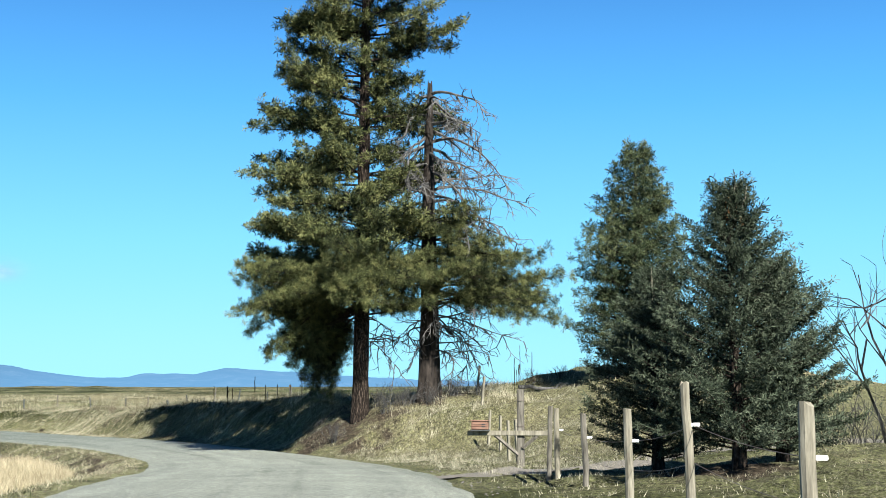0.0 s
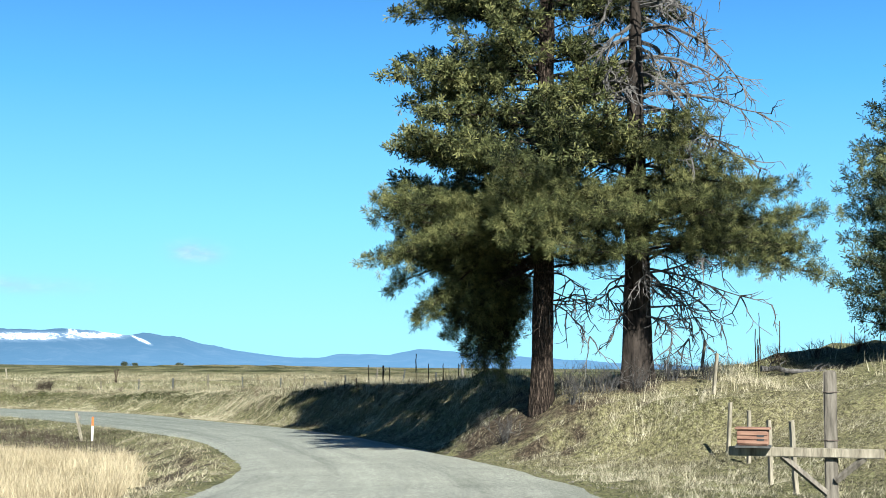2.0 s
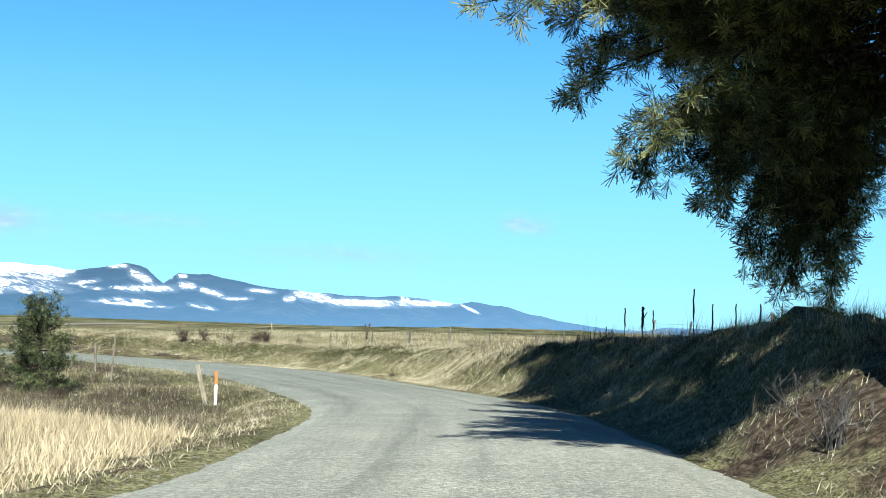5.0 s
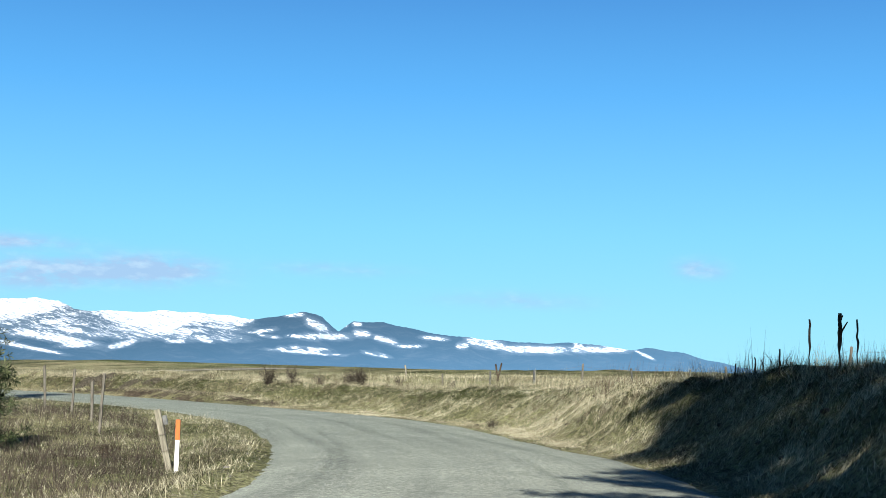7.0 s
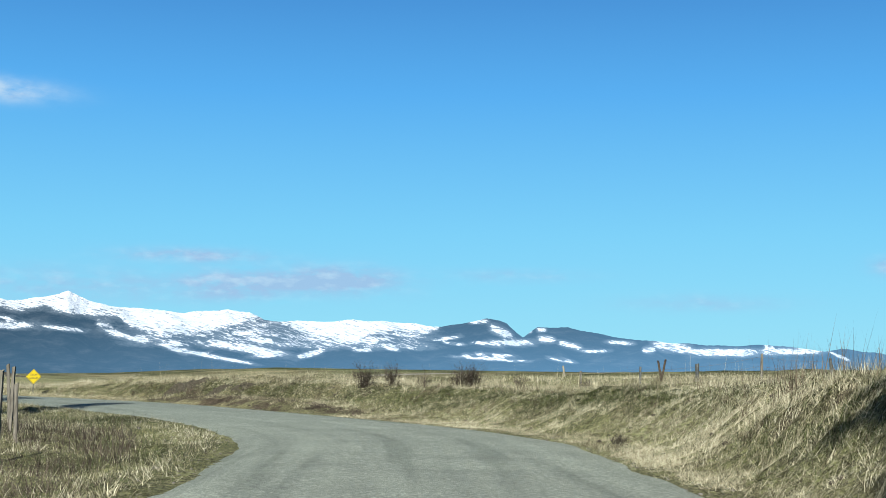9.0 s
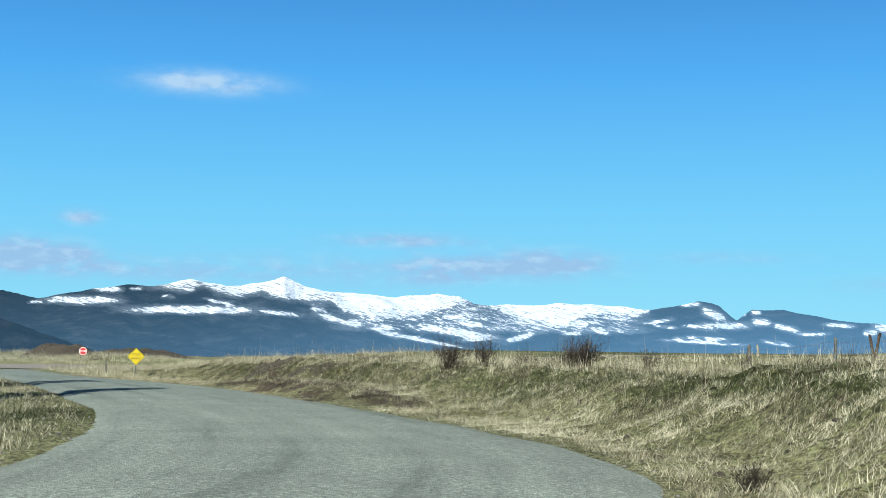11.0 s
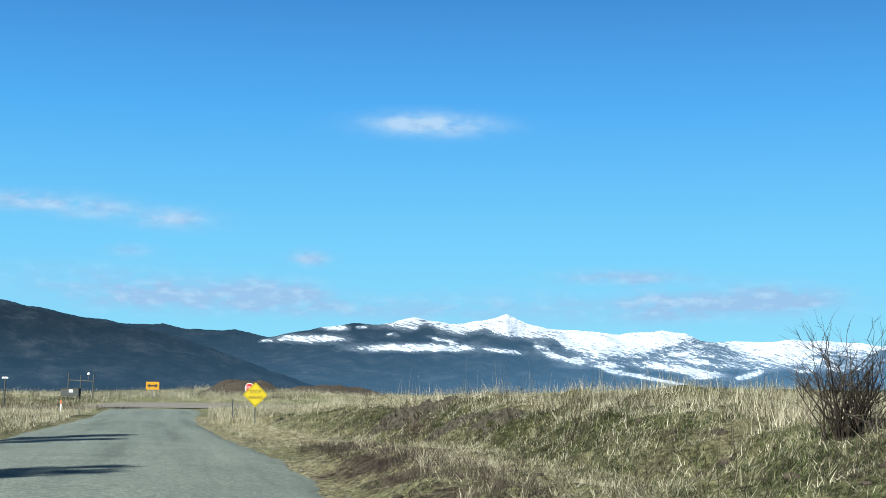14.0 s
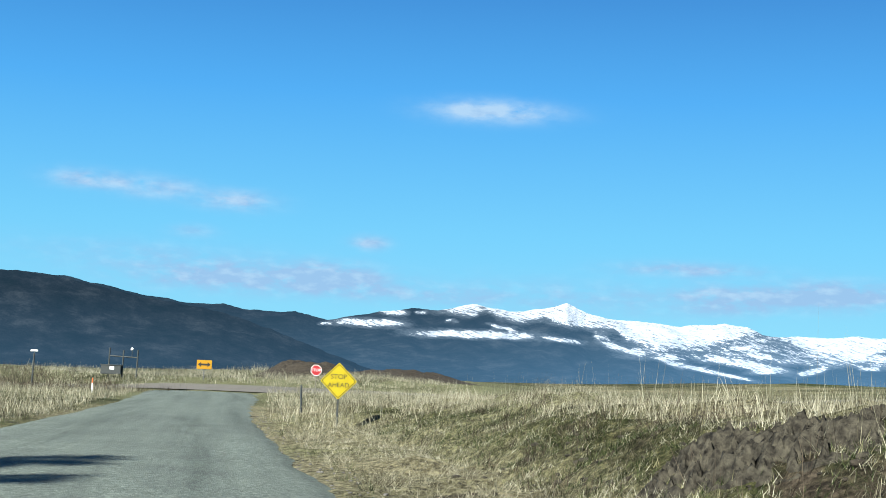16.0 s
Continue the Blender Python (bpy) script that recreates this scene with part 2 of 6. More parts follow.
def road_mat():
    m, n, l, b = mat("worn_chipseal", 0.9, 0.0, 0.3)
    f = noise_node(n, l, 48.0, 5, 0.75)
    g = noise_node(n, l, 0.5, 5, 0.6, stretch=(1, 1, 1))
    v = n.new("ShaderNodeTexVoronoi")
    v.inputs["Scale"].default_value = 55.0
    tc = n.new("ShaderNodeTexCoord")
    l.new(tc.outputs["Object"], v.inputs["Vector"])
    chips = ramp(n, l, f.outputs["Fac"], [(0.37, (0.063, 0.069, 0.059)), (0.5, (0.142, 0.154, 0.132)), (0.63, (0.284, 0.304, 0.261))])
    patch = ramp(n, l, g.outputs["Fac"], [(0.3, (0.82, 0.82, 0.82)), (0.7, (1.12, 1.12, 1.10))])
    base = mix(n, l, 1.0, chips.outputs[0], patch.outputs[0], "MULTIPLY")
    la = n.new("ShaderNodeAttribute")
    la.attribute_name = "lane"
    wear = n.new("ShaderNodeMapping")
    wear.inputs["Scale"].default_value = (0.035, 1.0, 1.0)
    l.new(la.outputs["Vector"], wear.inputs["Vector"])
    wt = n.new("ShaderNodeTexNoise")
    wt.inputs["Scale"].default_value, wt.inputs["Detail"].default_value, wt.inputs["Roughness"].default_value = 1.1, 7.0, 0.62
    l.new(wear.outputs[0], wt.inputs["Vector"])
    tracks = ramp(n, l, wt.outputs["Fac"], [(0.38, (0.74, 0.75, 0.74)), (0.445, (0.94, 0.94, 0.94)), (0.56, (1.05, 1.05, 1.04)), (0.66, (1.16, 1.17, 1.16))])
    base = mix(n, l, 1.0, base, tracks.outputs[0], "MULTIPLY")
    big = noise_node(n, l, 13.0, 4, 0.72)
    spots = ramp(n, l, big.outputs["Fac"], [(0.38, (0.64, 0.64, 0.64)), (0.52, (0.98, 0.98, 0.98)), (0.64, (1.42, 1.42, 1.41))])
    base = mix(n, l, 1.0, base, spots.outputs[0], "MULTIPLY")
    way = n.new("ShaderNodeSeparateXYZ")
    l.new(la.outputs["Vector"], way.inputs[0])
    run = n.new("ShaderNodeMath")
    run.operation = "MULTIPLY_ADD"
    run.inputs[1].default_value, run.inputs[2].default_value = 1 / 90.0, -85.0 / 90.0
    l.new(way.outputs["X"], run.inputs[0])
    # darker and slightly less red along the run
    run_tone = ramp(n, l, run.outputs[0], [(0.0, (1.14, 1.14, 1.13)), (0.35, (0.835, 0.875, 0.87)), (1.0, (0.725, 0.785, 0.785))])
    base = mix(n, l, 1.0, base, run_tone.outputs[0], "MULTIPLY")
    l.new(base, b.inputs["Base Color"])
    bump(n, l, b, v.outputs["Distance"], 0.6, 0.014)
    return m


M_GROUND, M_ROAD = ground_mat(), road_mat()
M_GRAVEL = two_scale("pale_gravel", (0.099, 0.092, 0.079), (0.205, 0.191, 0.165), 25, 0.7, relief=0.03)


def bark_mat():
    m, n, l, b = mat("furrowed_pine_bark", 0.95, 0.0, 0.1)
    tc = n.new("ShaderNodeTexCoord")
    mp = n.new("ShaderNodeMapping")
    mp.inputs["Scale"].default_value = (1, 1, 0.16)
    l.new(tc.outputs["Object"], mp.inputs["Vector"])
    warp = noise_node(n, l, 5.0, 4, 0.6)
    shift = mix(n, l, 0.06, mp.outputs[0], warp.outputs["Color"])
    v = n.new("ShaderNodeTexVoronoi")
    v.feature = "DISTANCE_TO_EDGE"
    v.inputs["Scale"].default_value = 15.0
    l.new(shift, v.inputs["Vector"])
    plates = ramp(n, l, v.outputs["Distance"], [(0.0, (0.20, 0.20, 0.20)), (0.30, (1, 1, 1))])
    f = noise_node(n, l, 22, 5, 0.7, stretch=(1, 1, 0.5))
    tone = ramp(n, l, f.outputs["Fac"], [(0.36, (0.014, 0.011, 0.009)), (0.64, (0.078, 0.060, 0.047))])
    base = mix(n, l, 1.0, tone.outputs[0], plates.outputs[0], "MULTIPLY")
    l.new(base, b.inputs["Base Color"])
    bump(n, l, b, plates.outputs[0], 0.9, 0.06)
    return m


M_BARK = bark_mat()
M_DEADWOOD = two_scale("grey_dead_wood", (0.025, 0.025, 0.024), (0.125, 0.124, 0.119), 9, 1.0, relief=0.02, stretch=(1, 1, 0.25))
M_POST = two_scale("weathered_post_wood", (0.056, 0.052, 0.043), (0.180, 0.168, 0.140), 16, 1.4, relief=0.012, stretch=(1, 1, 0.12))
M_NEWPOST = two_scale("pale_split_wood", (0.098, 0.090, 0.068), (0.275, 0.258, 0.200), 16, 1.6, relief=0.01, stretch=(1, 1, 0.12))
M_NEEDLE = grass_mat("pine_needles", [(0.0, (0.004, 0.006, 0.003)), (0.34, (0.017, 0.024, 0.010)), (0.70, (0.062, 0.075, 0.028)), (1.0, (0.140, 0.147, 0.058))], 0.12, 1.5, True)
M_YOUNG = grass_mat("young_pine_needles", [(0.0, (0.005, 0.009, 0.005)), (0.34, (0.017, 0.027, 0.013)), (0.70, (0.046, 0.063, 0.029)), (1.0, (0.105, 0.120, 0.058))], 0.12, 1.5, True)
M_SPRUCE = grass_mat("spruce_needles", [(0.0, (0.008, 0.012, 0.007)), (0.5, (0.031, 0.044, 0.027)), (1.0, (0.090, 0.110, 0.074))], 0.1, 1.4, True)
M_CONE = two_scale("brown_cones", (0.079, 0.040, 0.017), (0.211, 0.112, 0.046), 30, 3)
M_YELLOW = two_scale("yellow_sign_sheeting", (0.409, 0.310, 0.004), (0.462, 0.363, 0.008), 3, 0.7, rough=0.4, relief=0)
M_AMBER = two_scale("amber_sign_sheeting", (0.409, 0.198, 0.004), (0.449, 0.231, 0.008), 3, 0.7, rough=0.4, relief=0)
M_RED = two_scale("red_sign_sheeting", (0.330, 0.010, 0.013), (0.396, 0.020, 0.020), 3, 0.7, rough=0.4, relief=0)
M_WHITE = two_scale("white_paint", (0.72, 0.72, 0.70), (0.85, 0.85, 0.83), 6, 1.0, rough=0.5, relief=0)
M_BLACK = two_scale("black_paint", (0.012, 0.012, 0.012), (0.03, 0.03, 0.03), 6, 1.0, rough=0.5, relief=0)
M_ORANGE = two_scale("orange_plastic", (0.495, 0.086, 0.013), (0.561, 0.125, 0.026), 5, 1.0, rough=0.45, relief=0)
M_STEEL = two_scale("galvanised_steel", (0.106, 0.106, 0.102), (0.198, 0.198, 0.191), 14, 1.5, rough=0.5, relief=0, metal=0.5)
M_DARKSTEEL = two_scale("dark_painted_steel", (0.02, 0.025, 0.025), (0.06, 0.065, 0.06), 14, 1.5, rough=0.6, relief=0)
M_WIRE = two_scale("rusty_wire", (0.05, 0.04, 0.035), (0.14, 0.11, 0.09), 20, 2, rough=0.6, relief=0)
M_DIRT = two_scale("turned_brown_earth", (0.020, 0.017, 0.013), (0.069, 0.057, 0.042), 5, 0.4, relief=0.12)
M_STONE = two_scale("pale_stone", (0.079, 0.074, 0.066), (0.178, 0.168, 0.152), 8, 1.2, relief=0.02)
M_PLANK = two_scale("red_brown_board", (0.112, 0.056, 0.040), (0.264, 0.165, 0.119), 12, 2, relief=0.01, stretch=(0.2, 1, 1))


# ---- mesh helpers ----
def flat_mesh(name, verts, faces, k):
    """A mesh from an array of vertices and one of faces with k corners each."""
    me = bpy.data.meshes.new(name)
    verts, faces = np.asarray(verts, np.float32), np.asarray(faces, np.int32)
    nf = len(faces)
    me.vertices.add(len(verts))
    me.vertices.foreach_set("co", verts.ravel())
    me.loops.add(nf * k)
    me.loops.foreach_set("vertex_index", faces.ravel())
    me.polygons.add(nf)
    me.polygons.foreach_set("loop_start", np.arange(0, nf * k, k, dtype=np.int32))
    me.polygons.foreach_set("loop_total", np.full(nf, k, np.int32))
    me.update(calc_edges=True)
    return me


def part(name, bm, material, parent=None, label=""):
    me = bm
    if isinstance(bm, bmesh.types.BMesh):
        me = bpy.data.meshes.new(name)
        bm.normal_update()
        bm.to_mesh(me)
        bm.free()
    if not me.materials:
        me.materials.append(material)
    ob = new(name, me)
    if parent is not None:
        ob.parent = parent
    if label:
        ob["label"] = label
    return ob


def empty(name, x, y, z, turn=0.0, **tags):
    ob = new(name)
    ob.matrix_basis = pose(x, y, z, 0, 0, turn)
    return tagged(ob, **tags)


def tube(bm, pts, radii, sides=7, caps=True):
    """A tapered tube along a line of points."""
    pts = [Vector(p) for p in pts]
    rings = []
    for i, p in enumerate(pts):
        d = (pts[min(i + 1, len(pts) - 1)] - pts[max(i - 1, 0)])
        if d.length < 1e-6:
            d = Vector((0, 0, 1))
        d.normalize()
        u = d.cross(Vector((0.31, 0.95, 0.02))) if abs(d.y) < 0.9 else d.cross(Vector((1, 0, 0)))
        u.normalize()
        w = d.cross(u)
        rings.append([bm.verts.new(p + (u * math.cos(a) + w * math.sin(a)) * radii[i]) for a in (2 * math.pi * k / sides for k in range(sides))])
    for a, b in zip(rings, rings[1:]):
        for k in range(sides):
            bm.faces.new((a[k], a[(k + 1) % sides], b[(k + 1) % sides], b[k]))
    if caps:
        bm.faces.new(list(reversed(rings[0])))
        bm.faces.new(rings[-1])


def box(bm, cx, cy, cz, sx, sy, sz, bevel=0.0, m=None):
    r = bmesh.ops.create_cube(bm, size=1.0)["verts"]
    bmesh.ops.scale(bm, vec=(sx, sy, sz), verts=r)
    bmesh.ops.translate(bm, vec=(cx, cy, cz), verts=r)
    if m is not None:
        bmesh.ops.transform(bm, matrix=m, verts=r)
    if bevel:
        ed = list({e for v in r for e in v.link_edges})
        bmesh.ops.bevel(bm, geom=ed, offset=bevel, segments=2, affect="EDGES")


# ---- the lie of the land ----
RIGHT = [(1.3, -30), (1.0, 0), (0.5, 18), (-0.3, 33), (-1.45, 42), (-2.65, 46.4), (-4.27, 51.4), (-6.7, 57.7), (-9.2, 63.9), (-12.4, 71.4), (-16.8, 79.1), (-20.7, 83.6), (-24.3, 88.0), (-27.0, 91.6), (-30.3, 95.1), (-34.5, 98.0), (-39.9, 100.8), (-46.9, 104.3), (-61.3, 111.35), (-76.9, 117.5), (-104, 129), (-125, 139), (-154, 153), (-200, 174)]
LEFT = [(-4.8, -30), (-5, 0), (-5.6, 18), (-6.9, 28), (-8.2, 37), (-10.1, 48), (-12.2, 53.8), (-16.8, 65.3), (-19.8, 70.3), (-23.4, 75.8), (-30.6, 84.7), (-34.9, 89.2), (-41.1, 93.7), (-46.4, 96.9), (-56.9, 101.75), (-73.7, 109.5), (-89, 116.1), (-112, 126.2), (-140, 138), (-200, 162)]


def smooth_line(pts, n):
    p = np.array(pts, float)
    for _ in range(3):
        q = np.vstack([p[:1], np.column_stack([0.75 * p[:-1] + 0.25 * p[1:], 0.25 * p[:-1] + 0.75 * p[1:]]).reshape(-1, 2), p[-1:]])
        p = q
    s = np.r_[0, np.cumsum(np.hypot(*np.diff(p, axis=0).T))]
    t = np.linspace(0, s[-1], n)
    return np.column_stack([np.interp(t, s, p[:, 0]), np.interp(t, s, p[:, 1])])


R_EDGE, L_LINE = smooth_line(RIGHT, 900), smooth_line(LEFT, 900)
near_left = np.array([np.argmin(((L_LINE - r) ** 2).sum(1)) for r in R_EDGE])
L_EDGE = L_LINE[np.maximum.accumulate(near_left)]
kern = np.ones(25) / 25
L_EDGE = np.column_stack([np.convolve(np.pad(L_EDGE[:, k], 12, mode="edge"), kern, "valid") for k in (0, 1)])
MID = (R_EDGE + L_EDGE) / 2
HALF = np.hypot(*(R_EDGE - L_EDGE).T) / 2
TAN = np.gradient(MID, axis=0)
TAN /= np.hypot(*TAN.T)[:, None]
NRM = np.column_stack([TAN[:, 1], -TAN[:, 0]])  # to the right
ZY = [-30, 0, 18.9, 26.4, 33.7, 37.3, 44.7, 52.2, 59.6, 66.4, 73.8, 81, 91, 99.7, 108, 116, 128, 153, 200]
ZV = [-0.9, -1.3, -1.6, -1.91, -2.27, -2.5, -2.79, -2.96, -3.13, -3.28, -3.43, -3.52, -3.58, -3.6, -3.66, -3.85, -4.2, -4.8, -5.0]
MZ = np.interp(MID[:, 1], ZY, ZV)
MZ = np.convolve(np.pad(MZ, 20, mode="edge"), np.ones(41) / 41, "valid")

BANK_Y = [-30, 20, 36, 44, 48, 52, 56, 60, 65, 80, 90, 100, 108, 114, 118, 124, 132, 200]
BANK_0 = [2.0, 1.2, 2.0, 3.0, 3.2, 0.0, -0.2, 0.3, 0.4, 0.6, 1.2, 1.8, 2.6, 2.6, 2.5, 2.0, 1.0, 1.0]
BANK_1 = [9.0, 6.0, 9.0, 10.0, 10.5, 3.5, 2.8, 3.4, 3.2, 3.4, 4.0, 4.8, 5.0, 5.2, 5.4, 6.0, 6.0, 6.0]
BANK_H = [0.3, 0.4, 0.6, 1.6, 1.9, 1.65, 1.8, 1.95, 1.98, 1.92, 1.38, 0.98, 1.14, 1.14, 1.04, 0.7, 0.3, 0.3]


def fbm(x, y, seed, scale, octaves=4):
    """Smooth noise from sums of turned sine waves, for arrays."""
    rs = np.random.RandomState(seed)
    out = np.zeros_like(x, dtype=float)
    amp, f = 1.0, 1.0 / scale
    for _ in range(octaves):
        for _ in range(4):
            a, p = rs.uniform(0, 2 * math.pi, 2)
            out += amp * 0.5 * np.sin((x * math.cos(a) + y * math.sin(a)) * f * 6.28 * rs.uniform(0.6, 1.4) + p)
        amp *= 0.5
        f *= 2.1
    return out


def road_coords(x, y):
    """Nearest road station, and signed distance to the right of the middle."""
    idx = np.zeros(len(x), int)
    px, py = MID[::3, 0], MID[::3, 1]
    for a in range(0, len(x), 20000):
        d = (x[a:a + 20000, None] - px) ** 2 + (y[a:a + 20000, None] - py) ** 2
        idx[a:a + 20000] = d.argmin(1) * 3
    idx = np.minimum(idx, len(MID) - 1)
    d = (x - MID[idx, 0]) * NRM[idx, 0] + (y - MID[idx, 1]) * NRM[idx, 1]
    return idx, d


def sstep(t):
    t = np.clip(t, 0, 1)
    return t * t * (3 - 2 * t)


def ground_z(x, y, rough=1.0):
    x, y = np.atleast_1d(np.asarray(x, float)), np.atleast_1d(np.asarray(y, float))
    i, d = road_coords(x, y)
    w, zr, yc = HALF[i], MZ[i], MID[i, 1]
    true = np.hypot(x - MID[i, 0], y - MID[i, 1])
    e = np.maximum(np.abs(d), true * 0.999) - w
    rs = d > 0
    b0, b1, bh = np.interp(yc, BANK_Y, BANK_0), np.interp(yc, BANK_Y, BANK_1), np.interp(yc, BANK_Y, BANK_H)
    wob = fbm(x, y, 3, 9.0, 3)
    rise = bh * (1 + 0.10 * wob) * sstep((e - b0 - 0.25 * wob) / (b1 - b0))
    ledge = 0.34 * sstep((e - 0.55 - 0.2 * wob) / 0.55) * np.exp(-(((yc - 105.5) / 4.2) ** 4))
    rise = np.maximum(rise, ledge)
    zr_side = zr - 0.05 * sstep(e / 0.5) + rise
    left = zr - 0.05 * sstep(e / 0.4) - np.interp(yc, [0, 40, 75, 95, 120], [0.45, 0.55, 0.55, 0.12, 0.1]) * sstep((e - 0.6) / 1.8)
    left = left + 0.32 * np.exp(-(((x + 38.5) / 6.5) ** 2 + ((y - 85.5) / 5.0) ** 2)) * sstep((e - 2) / 3)
    z = np.where(rs, zr_side, left)
    way = np.degrees(np.arctan2(-(x + 20), y - 85))
    west = sstep((way - 46) / 10)
    plain = -1.9 * (1 - west) + np.interp(yc, [125, 160], [-1.9, -5.1]) * west + 0.2 * fbm(x, y, 8, 160.0, 2)
    plain = plain - np.interp(way, [18, 30, 38, 45, 51, 57], [0.0068, 0.0048, 0.0022, 0.0026, 0.0044, 0.0068]) * np.clip(true - 110, 0, 4200)
    k = sstep((e - 12) / 90)
    z = z * (1 - k) + plain * k
    hill = 2.0 * np.exp(-(((x - 11) / 9) ** 2 + ((y - 64) / 10) ** 2))
    z = z + hill * sstep(e / 6) * rs
    s_out, s_side = (x + 172) * -0.91 + (y - 157) * 0.415, (x + 172) * 0.415 + (y - 157) * 0.91
    berm = 1.2 * sstep((s_out - 3) / 9) * (1 - sstep((s_out - 70) / 140)) * (1 - sstep((np.abs(s_side) - 130) / 60)) * (1 + 0.14 * fbm(x, y, 12, 8.0, 3)) * sstep((way - 50) / 7)
    bumps = (np.where(rs & (yc > 84) & (yc < 108), 0.05, 0.085) * fbm(x, y, 5, 2.4, 4) + np.where(rs & (yc > 86), 0.055, 0.035) * fbm(x, y, 6, 1.1, 2)) * sstep((e - 0.2) / 1.5) * rough * np.where(rs, 1.0, 0.5)
    z = z + bumps * np.where(true < 120, 1, 0)
    return np.where(e < 0, zr - 0.10, np.where(e < 0.35, zr - 0.10 + 0.10 * np.clip(e / 0.35, 0, 1), z)) + berm


def gz(x, y):
    return float(ground_z(x, y)[0])


def spaced(a, b, fine, far, growth=1.22):
    core = list(np.arange(a, b + fine / 2, fine))
    lo, hi, s = [], [], fine
    p = a
    while p > -far:
        s = min(s * growth, 420)
        p -= s
        lo.append(p)
    p, s = b, fine
    while p < far:
        s = min(s * growth, 420)
        p += s
        hi.append(p)
    return np.array(lo[::-1] + core + hi)


GRID = []


def surface_z(x, y):
    """Height of the built ground sheet, between its own vertices."""
    xs, ys, Z = GRID
    i, j = np.clip(np.searchsorted(xs, x) - 1, 0, len(xs) - 2), np.clip(np.searchsorted(ys, y) - 1, 0, len(ys) - 2)
    u, v = (x - xs[i]) / (xs[i + 1] - xs[i]), (y - ys[j]) / (ys[j + 1] - ys[j])
    return (Z[j, i] * (1 - u) + Z[j, i + 1] * u) * (1 - v) + (Z[j + 1, i] * (1 - u) + Z[j + 1, i + 1] * u) * v


def build_ground():
    xs, ys = spaced(-100, 16, 0.52, 4800), spaced(0, 136, 0.52, 4800)
    X, Y = np.meshgrid(xs, ys)
    Z = ground_z(X.ravel(), Y.ravel()).reshape(X.shape)
    nx, ny = len(xs), len(ys)
    GRID.extend([xs, ys, Z])
    idx = np.arange(nx * ny).reshape(ny, nx)
    faces = np.column_stack([idx[:-1, :-1].ravel(), idx[:-1, 1:].ravel(), idx[1:, 1:].ravel(), idx[1:, :-1].ravel()])
    me = flat_mesh("ground", np.column_stack([X.ravel(), Y.ravel(), Z.ravel()]), faces, 4)
    me.polygons.foreach_set("use_smooth", np.ones(len(me.polygons), bool))
    i, d = road_coords(X.ravel(), Y.ravel())
    yc, e = MID[i, 1], np.hypot(X.ravel() - MID[i, 0], Y.ravel() - MID[i, 1]) - HALF[i]
    rs = d > 0
    band = np.exp(-(((e - np.interp(yc, [60, 90, 110], [2.2, 3.7, 4.1])) / 0.95) ** 2)) * sstep((yc - 58) / 14) * rs * 0.75
    inner = (~rs) * (0.10 * np.exp(-(((e - 1.6) / 1.3) ** 2)) + 0.12 * sstep((yc - 55) / 12) * (e < 40))
    lawn = rs * sstep((44 - yc) / 10) * 0.35 * (e < 25)
    turf = me.attributes.new("turf", "FLOAT", "POINT")
    turf.data.foreach_set("value", np.clip(band + inner + lawn + 0.5 * sstep((e - 30) / 60), 0, 1).astype(np.float32))
    # term round (-2, 56): needle litter, also painted shade under the pine boughs
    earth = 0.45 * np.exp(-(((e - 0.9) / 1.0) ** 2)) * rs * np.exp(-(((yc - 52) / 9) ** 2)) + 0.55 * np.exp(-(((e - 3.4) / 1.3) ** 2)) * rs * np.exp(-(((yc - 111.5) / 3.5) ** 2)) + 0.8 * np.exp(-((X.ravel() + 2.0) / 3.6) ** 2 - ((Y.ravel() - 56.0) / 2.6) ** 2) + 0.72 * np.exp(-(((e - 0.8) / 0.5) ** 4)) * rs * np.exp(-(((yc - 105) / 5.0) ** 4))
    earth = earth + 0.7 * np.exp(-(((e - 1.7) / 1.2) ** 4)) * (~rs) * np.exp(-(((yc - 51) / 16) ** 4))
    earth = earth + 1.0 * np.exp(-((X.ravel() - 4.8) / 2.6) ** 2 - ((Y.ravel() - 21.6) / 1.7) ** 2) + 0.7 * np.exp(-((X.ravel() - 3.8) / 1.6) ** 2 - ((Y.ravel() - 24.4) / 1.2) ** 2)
    # ground behind the trunks coloured dark for the shade of both pines
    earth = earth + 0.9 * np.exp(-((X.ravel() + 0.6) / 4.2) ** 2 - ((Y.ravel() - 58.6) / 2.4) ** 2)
    soil_and_shade = me.attributes.new("soil_and_shade", "FLOAT", "POINT")
    soil_and_shade.data.foreach_set("value", np.clip(earth, 0, 1).astype(np.float32))
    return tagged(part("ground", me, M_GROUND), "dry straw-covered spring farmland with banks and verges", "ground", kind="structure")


build_ground()


